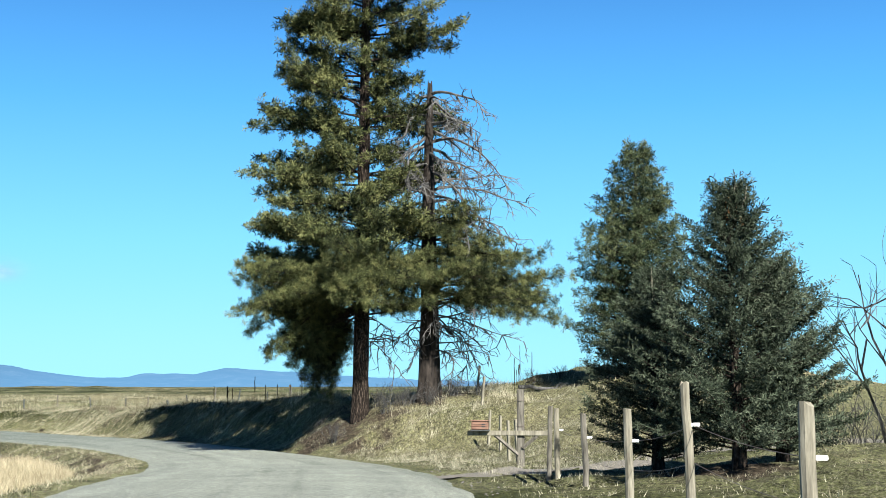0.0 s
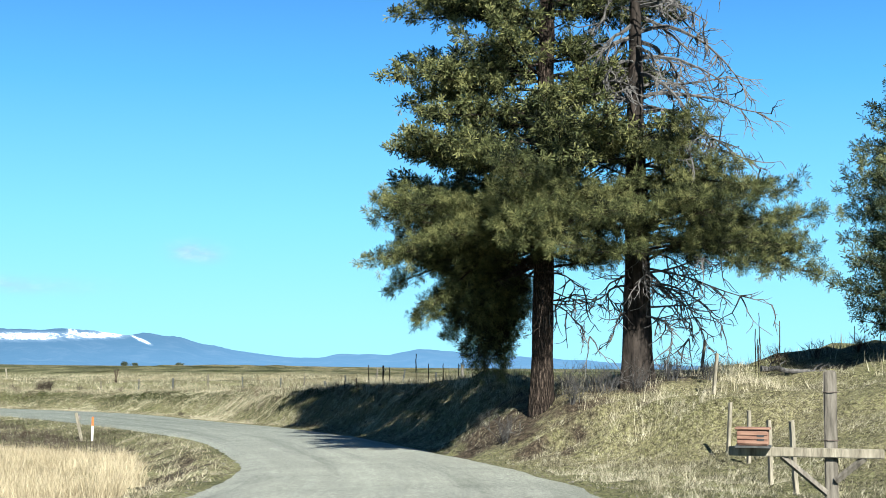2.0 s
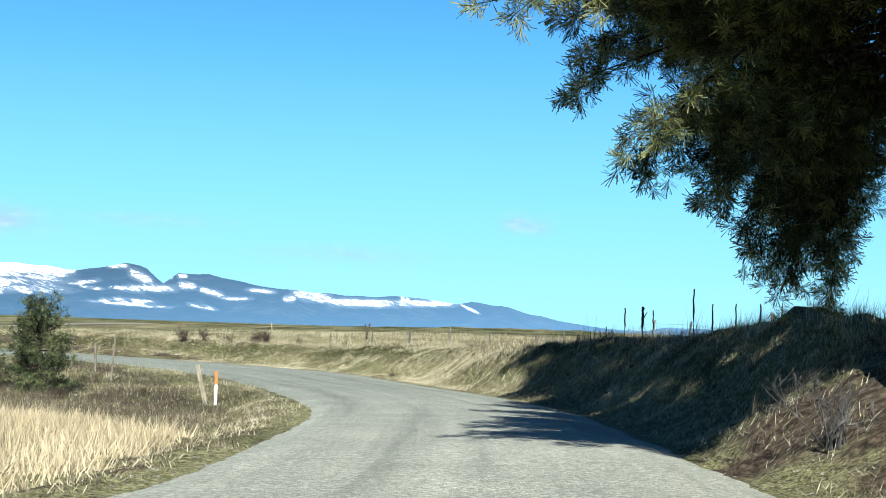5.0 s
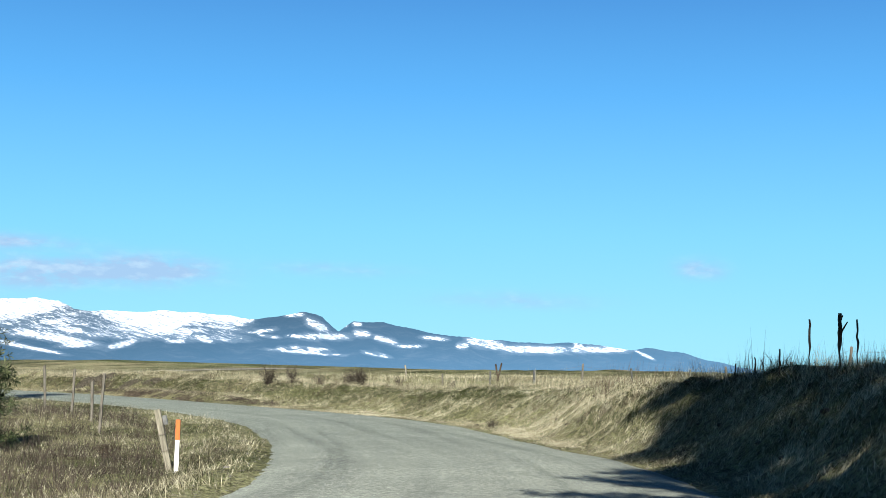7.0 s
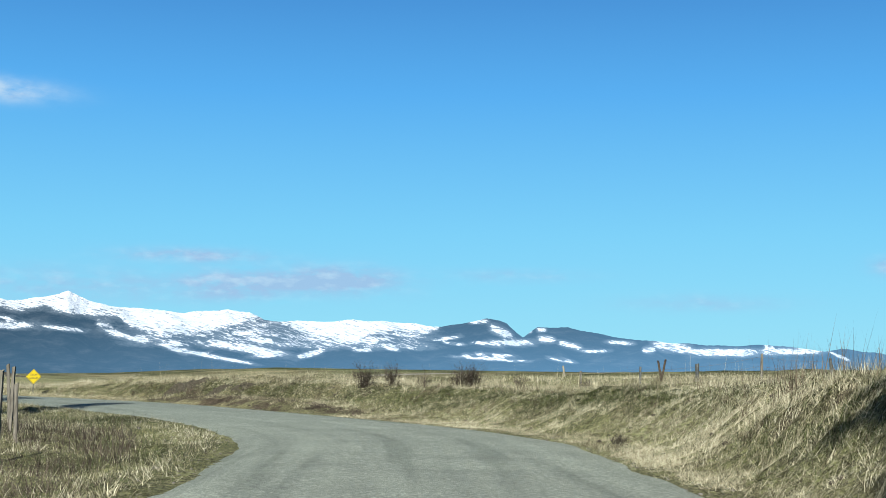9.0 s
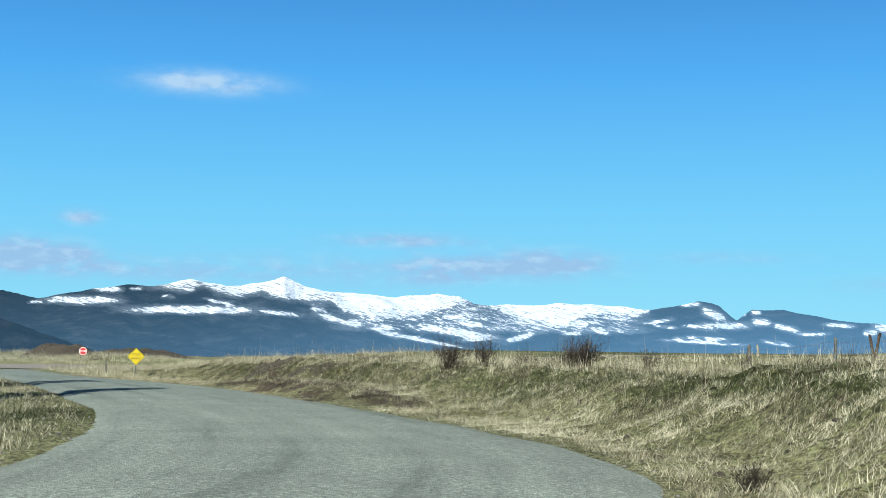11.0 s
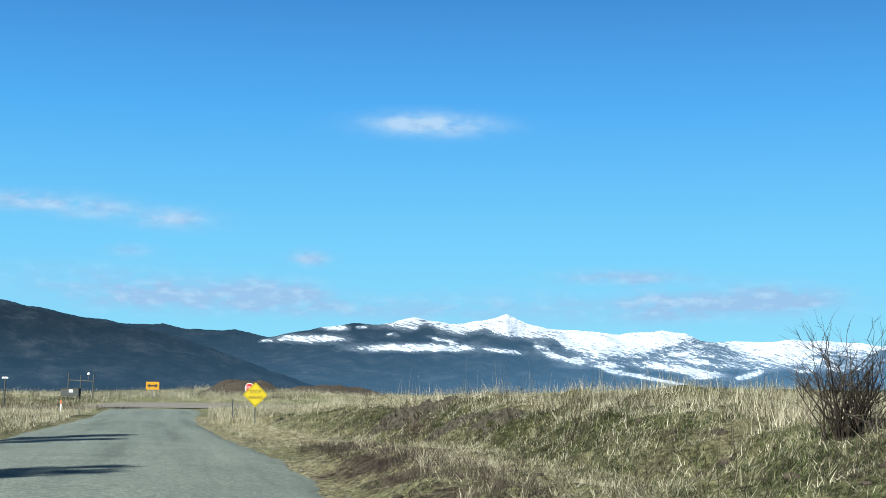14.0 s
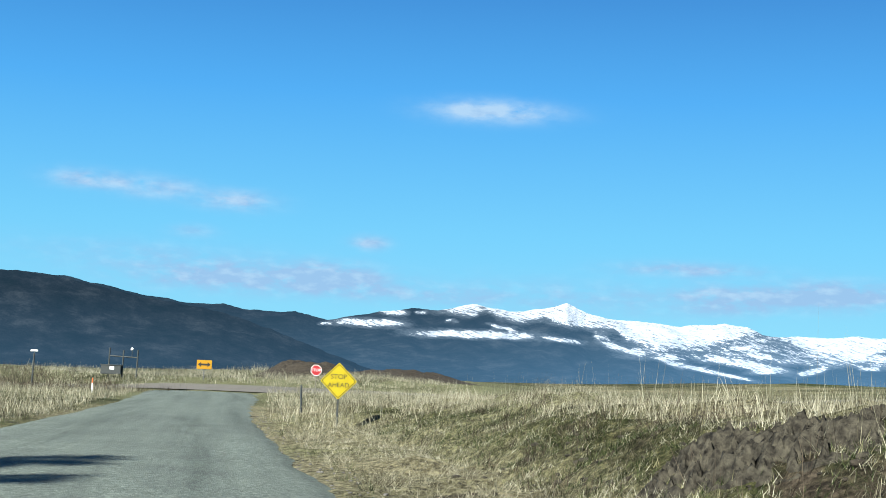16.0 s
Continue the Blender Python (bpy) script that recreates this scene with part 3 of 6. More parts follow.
def build_road():
    n, k = len(MID) - 110, 13
    edge_r = 0.06 * fbm(np.arange(n) * 0.25, np.zeros(n), 21, 4.5, 3)
    edge_l = 0.06 * fbm(np.arange(n) * 0.25, np.zeros(n), 22, 4.5, 3)
    v = []
    for j in range(k):
        u = -1 + 2 * j / (k - 1)
        off = u * HALF[:n] + (edge_r if j == k - 1 else edge_l if j == 0 else 0)
        z = MZ[:n] + 0.05 * (1 - u * u) - (0.07 if j in (0, k - 1) else 0.0)
        v.append(np.column_stack([MID[:n, 0] + NRM[:n, 0] * off, MID[:n, 1] + NRM[:n, 1] * off, z]))
    v = np.stack(v, 1).reshape(-1, 3)
    idx = np.arange(n * k).reshape(n, k)
    f = np.column_stack([idx[:-1, :-1].ravel(), idx[:-1, 1:].ravel(), idx[1:, 1:].ravel(), idx[1:, :-1].ravel()])
    me = flat_mesh("road", v, f, 4)
    run = np.r_[0, np.cumsum(np.hypot(*np.diff(MID[:n], axis=0).T))]
    lane = np.zeros((n, k, 3), np.float32)
    lane[:, :, 0] = run[:, None]
    lane[:, :, 1] = np.linspace(-1, 1, k)[None, :] * HALF[:n, None]
    la = me.attributes.new("lane", "FLOAT_VECTOR", "POINT")
    la.data.foreach_set("vector", lane.ravel())
    me.polygons.foreach_set("use_smooth", np.ones(len(me.polygons), bool))
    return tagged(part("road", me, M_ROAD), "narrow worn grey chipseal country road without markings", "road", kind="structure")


build_road()

# ---- far mountains ----
RIDGE_AZ = [-180, -120, -60, -20, 0, 4.7, 8.4, 9.1, 10.3, 11.9, 13.1, 14.0, 15, 16.1, 17.5, 18.5, 19.2, 20.4, 21, 21.5, 22.46, 23.2, 25, 27.2, 28.4, 30, 31.3, 32.5, 33.1, 33.8, 34.6, 35.6, 36.4, 38.3, 40.1, 42, 43.8, 44.4, 45.3, 47, 48.6, 50, 50.8, 51.65, 52.6, 53.9, 55.4, 56.4, 58.3, 59.8, 61.4, 62.7, 64, 65.6, 67.1, 68.4, 70, 71.8, 73.3, 76, 85, 110, 140, 180]
RIDGE_EL = [0.5, 0.2, -0.3, -0.6, -0.15, 0.11, 0.37, 0.44, 0.15, 0.2, 0.1, 0.0, 0.1, 0.22, 0.53, 0.68, 0.9, 1.0, 0.93, 1.0, 1.07, 1.14, 1.12, 1.2, 1.33, 1.54, 1.8, 1.8, 1.42, 1.95, 2.15, 1.92, 1.8, 1.94, 2.02, 1.92, 1.95, 2.28, 2.38, 2.2, 2.35, 2.42, 2.63, 2.97, 2.72, 2.55, 2.82, 2.56, 2.5, 2.22, 1.93, 2.2, 2.13, 2.37, 2.35, 2.53, 2.83, 3.14, 3.27, 3.2, 2.6, 1.8, 0.9, 0.5]


SNOWLINE_AZ = [0, 36.35, 36.6, 37.3, 38.25, 38.95, 40.1, 41.5, 41.9, 42.8, 44.0, 44.9, 46.3, 47.7, 49.1, 49.6, 50.6, 51.5, 52.5, 53.4, 54.4, 54.85, 55.8, 56.7, 57.4, 57.8, 180]
SNOWLINE_EL = [3.5, 3.0, 1.64, 1.41, 1.55, 1.42, 1.08, 1.28, 1.29, 1.74, 2.0, 1.67, 1.34, 1.25, 1.53, 1.98, 1.98, 2.02, 2.31, 2.13, 2.27, 2.55, 2.32, 2.46, 2.57, 3.5, 3.9]
# snowfields: azimuth, elevation, half width, half height, tilt, in degrees
SNOW_WEST = [(61.44, 1.77, 0.29, 0.06, -0.1), (59.54, 1.87, 1.45, 0.16, 0.0), (55.3, 1.57, 2.71, 0.16, -0.01), (51.69, 1.48, 0.89, 0.09, 0.1), (54.19, 1.9, 0.65, 0.06, 0.2), (58.73, 2.36, 0.59, 0.12, 0.08), (57.56, 2.38, 0.23, 0.06, -0.02), (56.26, 2.1, 0.24, 0.06, -0.02), (55.5, 2.45, 0.3, 0.12, 0.1), (50.15, 1.64, 0.3, 0.09, 0.14), (49.44, 1.25, 0.77, 0.12, 0.26), (47.42, 0.79, 0.53, 0.12, 0.4)]
SNOW_MID = [(44.52, 0.81, 1.69, 0.16, 0.14), (43.61, 0.51, 0.68, 0.09, -0.06), (41.8, 0.59, 0.57, 0.12, -0.29), (39.72, 0.78, 0.41, 0.07, 0.0), (38.52, 0.87, 0.41, 0.09, 0.15), (47.14, 0.94, 0.5, 0.07, 0.16), (46.57, 0.59, 1.16, 0.09, 0.17), (45.17, 0.33, 1.23, 0.07, 0.16), (48.67, 1.12, 0.38, 0.09, 0.24), (44.55, 1.44, 0.56, 0.07, -0.13), (43.58, 1.09, 0.96, 0.07, 0.07), (39.69, 1.2, 1.45, 0.09, -0.05)]
SNOW_EAST = [(33.59, 1.15, 1.0, 0.14, -0.02), (32.12, 1.31, 0.36, 0.14, 0.08), (31.16, 1.08, 0.48, 0.12, 0.23), (30.09, 0.85, 0.59, 0.07, -0.02), (36.25, 1.31, 0.59, 0.07, -0.12), (35.89, 1.09, 0.47, 0.06, 0.08), (34.89, 1.14, 0.41, 0.06, -0.02), (34.35, 0.65, 0.95, 0.06, 0.04), (34.28, 0.47, 1.59, 0.06, 0.05), (31.48, 0.47, 0.57, 0.08, 0.16)]
SNOW_EAST += [(34.92, 2.02, 0.41, 0.09, -0.05), (34.02, 1.62, 0.48, 0.19, 0.4), (32.87, 1.64, 0.15, 0.09, -0.02), (32.34, 1.69, 0.21, 0.09, -0.02), (29.15, 1.2, 0.59, 0.08, 0.06), (26.97, 1.05, 0.77, 0.19, 0.13), (27.94, 0.92, 0.26, 0.12, -0.02), (24.91, 0.84, 1.4, 0.16, 0.0), (22.35, 0.91, 1.27, 0.14, -0.02), (23.16, 1.07, 0.23, 0.07, 0.23), (20.45, 0.72, 0.4, 0.06, 0.44)]


def build_mountains():
    az = np.concatenate([np.arange(-180, 0, 2.0), np.arange(0, 15, 0.15), np.arange(15, 76, 0.06), np.arange(76, 180.01, 1.5)])
    rows = 44
    ridge = np.interp(az, RIDGE_AZ, RIDGE_EL) + 0.025 * fbm(az, az * 0, 31, 1.1, 4)
    wide = np.array([np.interp(np.linspace(a - 2.5, a + 2.5, 11), RIDGE_AZ, RIDGE_EL).mean() for a in az])
    u = np.linspace(0, 1, rows)
    A, U = np.meshgrid(az, u)
    R = 3300 + 1250 * U
    nz = fbm(A * 1.0, U * 14, 33, 4.5, 3)
    prof = U ** 1.15 * (1 + np.interp(A, [50, 62], [0.26, 0.07]) * nz * U * (1 - U) * 2.0)
    EL = -0.85 + (wide[None, :] + 0.85) * prof + (ridge - wide)[None, :] * U ** 3
    a = np.radians(A)
    v = np.column_stack([(-np.sin(a) * R).ravel(), (np.cos(a) * R).ravel(), (np.tan(np.radians(EL)) * R).ravel()])
    n = len(az)
    idx = np.arange(n * rows).reshape(rows, n)
    f = np.column_stack([idx[:-1, :-1].ravel(), idx[:-1, 1:].ravel(), idx[1:, 1:].ravel(), idx[1:, :-1].ravel()])
    me = flat_mesh("mountains", v, f, 4)
    me.polygons.foreach_set("use_smooth", np.ones(len(me.polygons), bool))
    snow = EL - np.interp(A, SNOWLINE_AZ, SNOWLINE_EL)
    for ca, ce, wa, we, tilt in SNOW_WEST + SNOW_MID + SNOW_EAST:
        u_, v_ = (A - ca) / (1.05 * wa), (EL - ce - tilt * (A - ca)) / (1.05 * we)
        snow = np.maximum(snow, 0.30 * (1 - np.sqrt(u_ ** 4 + v_ ** 2)))
    window = sstep((A - 34) / 4) * sstep((52 - A) / 4) * sstep((EL - 0.5) / 0.4)
    snow = np.maximum(snow, -0.5 + 0.55 * window)
    across = EL - 0.25 * A
    snow = np.clip(snow, -0.5, 0.45)
    lay = me.attributes.new("lay", "FLOAT_VECTOR", "POINT")
    lay.data.foreach_set("vector", np.stack([A * 1.3, across * 9.0, EL * 2.0], -1).ravel().astype(np.float32))
    at = me.attributes.new("snowline", "FLOAT", "POINT")
    at.data.foreach_set("value", snow.ravel().astype(np.float32))
    # distance haze painted on as glow: strength by azimuth, weaker higher up
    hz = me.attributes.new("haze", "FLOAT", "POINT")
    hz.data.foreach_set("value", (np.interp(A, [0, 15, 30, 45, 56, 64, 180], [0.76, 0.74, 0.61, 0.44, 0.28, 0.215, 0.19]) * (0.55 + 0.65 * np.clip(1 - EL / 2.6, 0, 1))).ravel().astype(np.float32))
    return me


def mountain_mat():
    m, n, l, b = mat("snow_and_forest_slopes", 0.95, 0.0, 0.0)
    at = n.new("ShaderNodeAttribute")
    at.attribute_name = "snowline"
    c = noise_node(n, l, 0.011, 8, 0.66, stretch=(1, 1, 4.0))
    d = noise_node(n, l, 0.0016, 3, 0.5, stretch=(1, 1, 5.0))
    s = n.new("ShaderNodeMath")
    s.operation = "MULTIPLY_ADD"
    s.inputs[1].default_value = 0.28
    l.new(c.outputs["Fac"], s.inputs[0])
    s2 = n.new("ShaderNodeMath")
    s2.operation = "MULTIPLY_ADD"
    s2.inputs[1].default_value = 0.12
    l.new(d.outputs["Fac"], s2.inputs[0])
    l.new(at.outputs["Fac"], s2.inputs[2])
    l.new(s2.outputs[0], s.inputs[2])
    lv = n.new("ShaderNodeAttribute")
    lv.attribute_name = "lay"
    ln = n.new("ShaderNodeTexNoise")
    ln.inputs["Scale"].default_value, ln.inputs["Detail"].default_value, ln.inputs["Roughness"].default_value = 1.0, 6.0, 0.62
    l.new(lv.outputs["Vector"], ln.inputs["Vector"])
    s3 = n.new("ShaderNodeMath")
    s3.operation = "MULTIPLY_ADD"
    s3.inputs[1].default_value = 0.36
    l.new(ln.outputs["Fac"], s3.inputs[0])
    l.new(s.outputs[0], s3.inputs[2])
    mr = n.new("ShaderNodeMapRange")
    speck = noise_node(n, l, 0.10, 5, 0.8, stretch=(1, 1, 1.6))
    s4 = n.new("ShaderNodeMath")
    s4.operation = "MULTIPLY_ADD"
    s4.inputs[1].default_value = 0.42
    l.new(speck.outputs["Fac"], s4.inputs[0])
    l.new(s3.outputs[0], s4.inputs[2])
    mr.inputs["From Min"].default_value, mr.inputs["From Max"].default_value = 0.648, 0.660
    l.new(s4.outputs[0], mr.inputs["Value"])
    t = noise_node(n, l, 0.011, 9, 0.74)
    forest = ramp(n, l, t.outputs["Fac"], [(0.38, (0.002, 0.003, 0.003)), (0.52, (0.006, 0.007, 0.008)), (0.66, (0.018, 0.020, 0.022))])
    thin_snow = ramp(n, l, s4.outputs[0], [(0.42, (0, 0, 0)), (0.63, (0.14, 0.14, 0.14))])
    dusted = mix(n, l, thin_snow.outputs[0], forest.outputs[0], (0.30, 0.36, 0.43))
    drift = ramp(n, l, speck.outputs["Fac"], [(0.36, (0.25, 0.29, 0.35)), (0.58, (0.40, 0.42, 0.45))])
    gaps = n.new("ShaderNodeTexNoise")
    gaps.inputs["Scale"].default_value, gaps.inputs["Detail"].default_value, gaps.inputs["Roughness"].default_value = 2.1, 6.0, 0.66
    l.new(lv.outputs["Vector"], gaps.inputs["Vector"])
    deep = n.new("ShaderNodeMath")
    deep.operation = "MULTIPLY_ADD"
    deep.inputs[1].default_value = -0.24
    l.new(at.outputs["Fac"], deep.inputs[0])
    l.new(gaps.outputs["Fac"], deep.inputs[2])
    lines = ramp(n, l, deep.outputs[0], [(0.495, (1, 1, 1)), (0.52, (0.12, 0.12, 0.12))])
    shown = n.new("ShaderNodeMath")
    shown.operation = "MULTIPLY"
    l.new(mr.outputs[0], shown.inputs[0])
    l.new(lines.outputs[0], shown.inputs[1])
    base = mix(n, l, shown.outputs[0], dusted, drift.outputs[0])
    l.new(base, b.inputs["Base Color"])
    bump(n, l, b, c.outputs["Fac"], 0.5, 30.0)
    # blue emission put in for the airlight; the haze attribute sets its strength
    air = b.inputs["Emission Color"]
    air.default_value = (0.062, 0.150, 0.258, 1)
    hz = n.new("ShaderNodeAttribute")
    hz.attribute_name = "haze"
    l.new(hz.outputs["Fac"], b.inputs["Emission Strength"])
    return m


FOOT_AZ = [54, 58, 60, 62, 64, 65.5, 67, 68.4, 70, 71.8, 73.3, 76, 85, 100]
FOOT_EL = [-1.0, -0.4, 0.25, 0.95, 1.65, 2.05, 2.28, 2.45, 2.78, 3.10, 3.23, 3.15, 2.4, 0.0]


def build_foothill():
    """The nearer wooded ridge that stands before the range."""
    az, rows = np.arange(54, 100.1, 0.1), 30
    ridge = np.interp(az, FOOT_AZ, FOOT_EL) + 0.02 * fbm(az, az * 0, 41, 0.7, 4)
    A, U = np.meshgrid(az, np.linspace(0, 1, rows))
    R = 2500 + 650 * U
    EL = -1.0 + (ridge[None, :] + 1.0) * U ** 1.1 * (1 + 0.10 * fbm(A, U * 14, 43, 4.0, 3) * U * (1 - U) * 2)
    a = np.radians(A)
    n = len(az)
    idx = np.arange(n * rows).reshape(rows, n)
    f = np.column_stack([idx[:-1, :-1].ravel(), idx[:-1, 1:].ravel(), idx[1:, 1:].ravel(), idx[1:, :-1].ravel()])
    me = flat_mesh("foothill", np.column_stack([(-np.sin(a) * R).ravel(), (np.cos(a) * R).ravel(), (np.tan(np.radians(EL)) * R).ravel()]), f, 4)
    me.polygons.foreach_set("use_smooth", np.ones(len(me.polygons), bool))
    lay = me.attributes.new("lay", "FLOAT_VECTOR", "POINT")
    lay.data.foreach_set("vector", np.stack([A * 1.3, EL * 9.0, EL * 2.0], -1).ravel().astype(np.float32))
    at = me.attributes.new("snowline", "FLOAT", "POINT")
    at.data.foreach_set("value", np.full(n * rows, -0.5, np.float32))
    # same painted haze glow, fainter on this nearer ridge
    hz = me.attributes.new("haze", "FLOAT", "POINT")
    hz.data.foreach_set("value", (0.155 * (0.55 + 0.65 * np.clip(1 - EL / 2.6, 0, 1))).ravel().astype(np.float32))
    return me


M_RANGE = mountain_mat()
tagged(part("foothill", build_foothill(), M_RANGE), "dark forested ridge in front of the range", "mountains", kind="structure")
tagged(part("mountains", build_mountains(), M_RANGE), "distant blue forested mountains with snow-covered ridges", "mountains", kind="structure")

# ---- conifers ----
def unit(v):
    return v / np.maximum(np.linalg.norm(v, axis=-1, keepdims=True), 1e-9)


def needle_mesh(name, tips, dirs, count, length, width, spread, rs):
    """Needle bunches round each twig end: every bundle of needles opens towards its tip."""
    tips, dirs = np.asarray(tips), unit(np.asarray(dirs))
    n = len(tips)
    base = np.repeat(tips, count, 0)
    d = np.repeat(dirs, count, 0)
    way = unit(d + spread * rs.normal(size=(n * count, 3)))
    start = base - d * rs.uniform(0, 0.7, (n * count, 1)) * length + 0.05 * length * rs.normal(size=(n * count, 3))
    side = unit(np.cross(way, rs.normal(size=(n * count, 3)))) * width
    ln = length * rs.uniform(0.6, 1.15, (n * count, 1))
    end = start + way * ln
    v = np.stack([start, end - side, end + side], 1).reshape(-1, 3)
    me = flat_mesh(name, v, np.arange(len(v)).reshape(-1, 3), 3)
    shoot = me.attributes.new("shoot", "FLOAT", "POINT")
    shoot.data.foreach_set("value", np.repeat(rs.uniform(0, 1, n), count * 3).astype(np.float32))
    return me


def trunk_part(parent, height, r0, lean, material, rs, top_r=0.03, broken=False):
    bm = bmesh.new()
    n = 26
    pts, rad = [], []
    for i in range(n + 1):
        t = i / n
        z = height * t - 0.4 * (1 - t)
        flare = 1 + 0.22 * math.exp(-max(z, 0) / 0.4)
        pts.append((lean[0] * t + 0.05 * math.sin(5 * t + 1), lean[1] * t + 0.05 * math.cos(4 * t), z))
        rad.append((r0 * (1 - t) ** 0.85 + top_r) * flare)
    tube(bm, pts, rad, 16)
    for v in bm.verts:
        a = math.atan2(v.co.y, v.co.x)
        k = 1 + 0.05 * math.sin(7 * a + v.co.z * 2.1) + 0.04 * math.sin(11 * a - v.co.z * 1.3)
        v.co.x *= k
        v.co.y *= k
    if broken:
        for v in bm.verts:
            if v.co.z > height - 0.4:
                v.co.z += rs.uniform(-0.35, 0.35)
    return part("trunk", bm, material, parent)


def curve_limb(p0, d0, length, droop, lift, rs, n=7, wobble=0.06):
    """Points of a limb that sags and turns up at its end."""
    pts, p, d = [Vector(p0)], Vector(p0), Vector(d0).normalized()
    for i in range(n):
        t = (i + 1) / n
        d = (d + Vector((rs.normal() * wobble, rs.normal() * wobble, -droop / n * (1 - t) + lift / n * t + rs.normal() * wobble * 0.5))).normalized()
        p = p + d * (length / n)
        pts.append(p.copy())
    return pts


def tufts_on(wood, pts, length, rs, tips, dirs, bare, hang=0.0, per_m=3.3, thin=0.010):
    """Side branches along a bough, each ending in rounded needle tufts."""
    n = len(pts) - 1
    for k in range(max(3, int(length * per_m))):
        u = min(1.0, bare + (1 - bare) * (k + rs.uniform(0.2, 0.9)) / max(3, int(length * per_m)))
        i = min(int(u * n), n - 1)
        b = pts[i].lerp(pts[i + 1], u * n - i)
        along = (pts[i + 1] - pts[i]).normalized()
        sd = along.cross(Vector((0, 0, 1))) * (1 if k % 2 else -1)
        dd = (along * rs.uniform(0.4, 1.1) + sd * rs.uniform(0.3, 1.0) + Vector((0, 0, rs.uniform(-0.25, 0.45) - hang))).normalized()
        sl = (0.35 + 0.22 * length * (1.15 - u)) * rs.uniform(0.7, 1.2)
        q = curve_limb(b, dd, sl, 0.35 + hang, 0.75 - hang, rs, 4, 0.14)
        tube(wood, q[::2], [thin, thin * 0.7, thin * 0.4], 3, False)
        for _ in range(int(2.5 + 5.2 * sl)):
            m = rs.randint(1, 5)
            tw = (Vector(rs.normal(size=3) * 0.75) + dd * 0.7 + Vector((0, 0, 0.25 - 0.6 * hang))).normalized()
            e = q[m] + tw * rs.uniform(0.10, 0.34)
            tips.append(np.array(e))
            dirs.append(np.array(tw))
        tips.append(np.array(q[4]))
        dirs.append(np.array((q[4] - q[3]).normalized()))


def dead_bough(tree, p0, d0, length, rs, droop, label="", fine=4.0, r=0.078, material=None):
    wood = bmesh.new()
    pts = curve_limb(p0, d0, length, droop, -0.2, rs, 9, 0.22)
    tube(wood, pts, [r * (1 - 0.85 * i / 9) for i in range(10)], 5, False)
    for _ in range(int(3 + length * fine)):
        i = rs.randint(2, 10)
        dd = ((pts[i] - pts[i - 1]).normalized() * 0.7 + Vector(rs.normal(size=3)) * 0.6 + Vector((0, 0, -0.25))).normalized()
        tl = rs.uniform(0.4, 1.15)
        q = curve_limb(pts[i], dd, tl, 1.2, 0.7, rs, 4, 0.3)
        tube(wood, q, [0.028, 0.024, 0.019, 0.014, 0.008], 3, False)
        for _ in range(3):
            q2 = curve_limb(q[rs.randint(1, 5)], dd + Vector(rs.normal(size=3)) * 0.8 + Vector((0, 0, -0.3)), tl * rs.uniform(0.3, 0.6), 1.0, 0.6, rs, 3, 0.3)
            tube(wood, q2, [0.015, 0.013, 0.010, 0.006], 3, False)
    part("dead_limb", wood, material or M_DEADWOOD, tree, label)


def pine(x, y, height, r0, profile, label, seed, limbs, lean=(0, 0), tuft=(38, 0.185, 0.0068, 0.95), first=0.14, snag=False, boughs=(), top=None,
         fine_below=99.0, coarse=(15, 0.22, 0.0195, 1.1), bare=0.22, per_m=5.2, needles=None, lowest=0.0, trim=None):
    rs = np.random.RandomState(seed)
    tree = empty("pine_tree", x, y, gz(x, y), label=label, category="tree")
    trunk_part(tree, height, r0, lean, M_BARK if not snag else M_DEADTRUNK, rs, 0.10 if snag else 0.03, snag)
    tips, dirs = [], []
    for k in range(limbs):
        t = first + ((top or height) / height - first) * (k + rs.uniform(0, 0.8)) / limbs
        h = t * height
        az = k * 2.39996 + rs.uniform(-0.5, 0.5)
        length = float(np.interp(h, profile[0], profile[1])) * rs.uniform(0.65, 1.1)
        if trim and trim[2] < h < trim[3]:
            length *= 1 - 0.62 * max(0.0, math.cos(az) * trim[0] + math.sin(az) * trim[1])
        if length < 0.2 or h < lowest:
            continue
        wood = bmesh.new()
        pts = curve_limb((lean[0] * t, lean[1] * t, h), Vector((math.cos(az), math.sin(az), 0.45 * t + rs.uniform(-0.15, 0.2))), length, 0.6, 0.75, rs, 7, 0.07)
        tube(wood, pts, [(0.020 + 0.012 * length) * (1 - 0.85 * i / 7) for i in range(8)], 5, False)
        tufts_on(wood, pts, length, rs, tips, dirs, bare, per_m=per_m)
        part("limb", wood, M_BARK, tree)
    for (ax, ay, h, length, up, droop, lift, hang, copies) in boughs:
        for r in range(copies):
            wood = bmesh.new()
            d = Vector((ax, ay, up)) + Vector(rs.normal(size=3)) * 0.16
            ln = length * rs.uniform(0.78, 1.0)
            pts = curve_limb((lean[0] * h / height, lean[1] * h / height, h + 0.25 * r), d, ln, droop, lift, rs, 8, 0.07)
            tube(wood, pts, [(0.022 + 0.006 * ln) * (1 - 0.85 * i / 8) for i in range(9)], 5, False)
            tufts_on(wood, pts, ln, rs, tips, dirs, bare, hang, per_m)
            part("limb", wood, M_BARK, tree)
    tips, dirs = np.array(tips), np.array(dirs)
    low = tips[:, 2] < fine_below
    part("crown", needle_mesh("crown", tips[low], dirs[low], *tuft, rs), needles or M_NEEDLE, tree, "olive-green rounded tufts of long needles")
    if (~low).any():
        part("crown_top", needle_mesh("crown_top", tips[~low], dirs[~low], *coarse, rs), needles or M_NEEDLE, tree, "olive-green upper boughs")
    return tree, rs


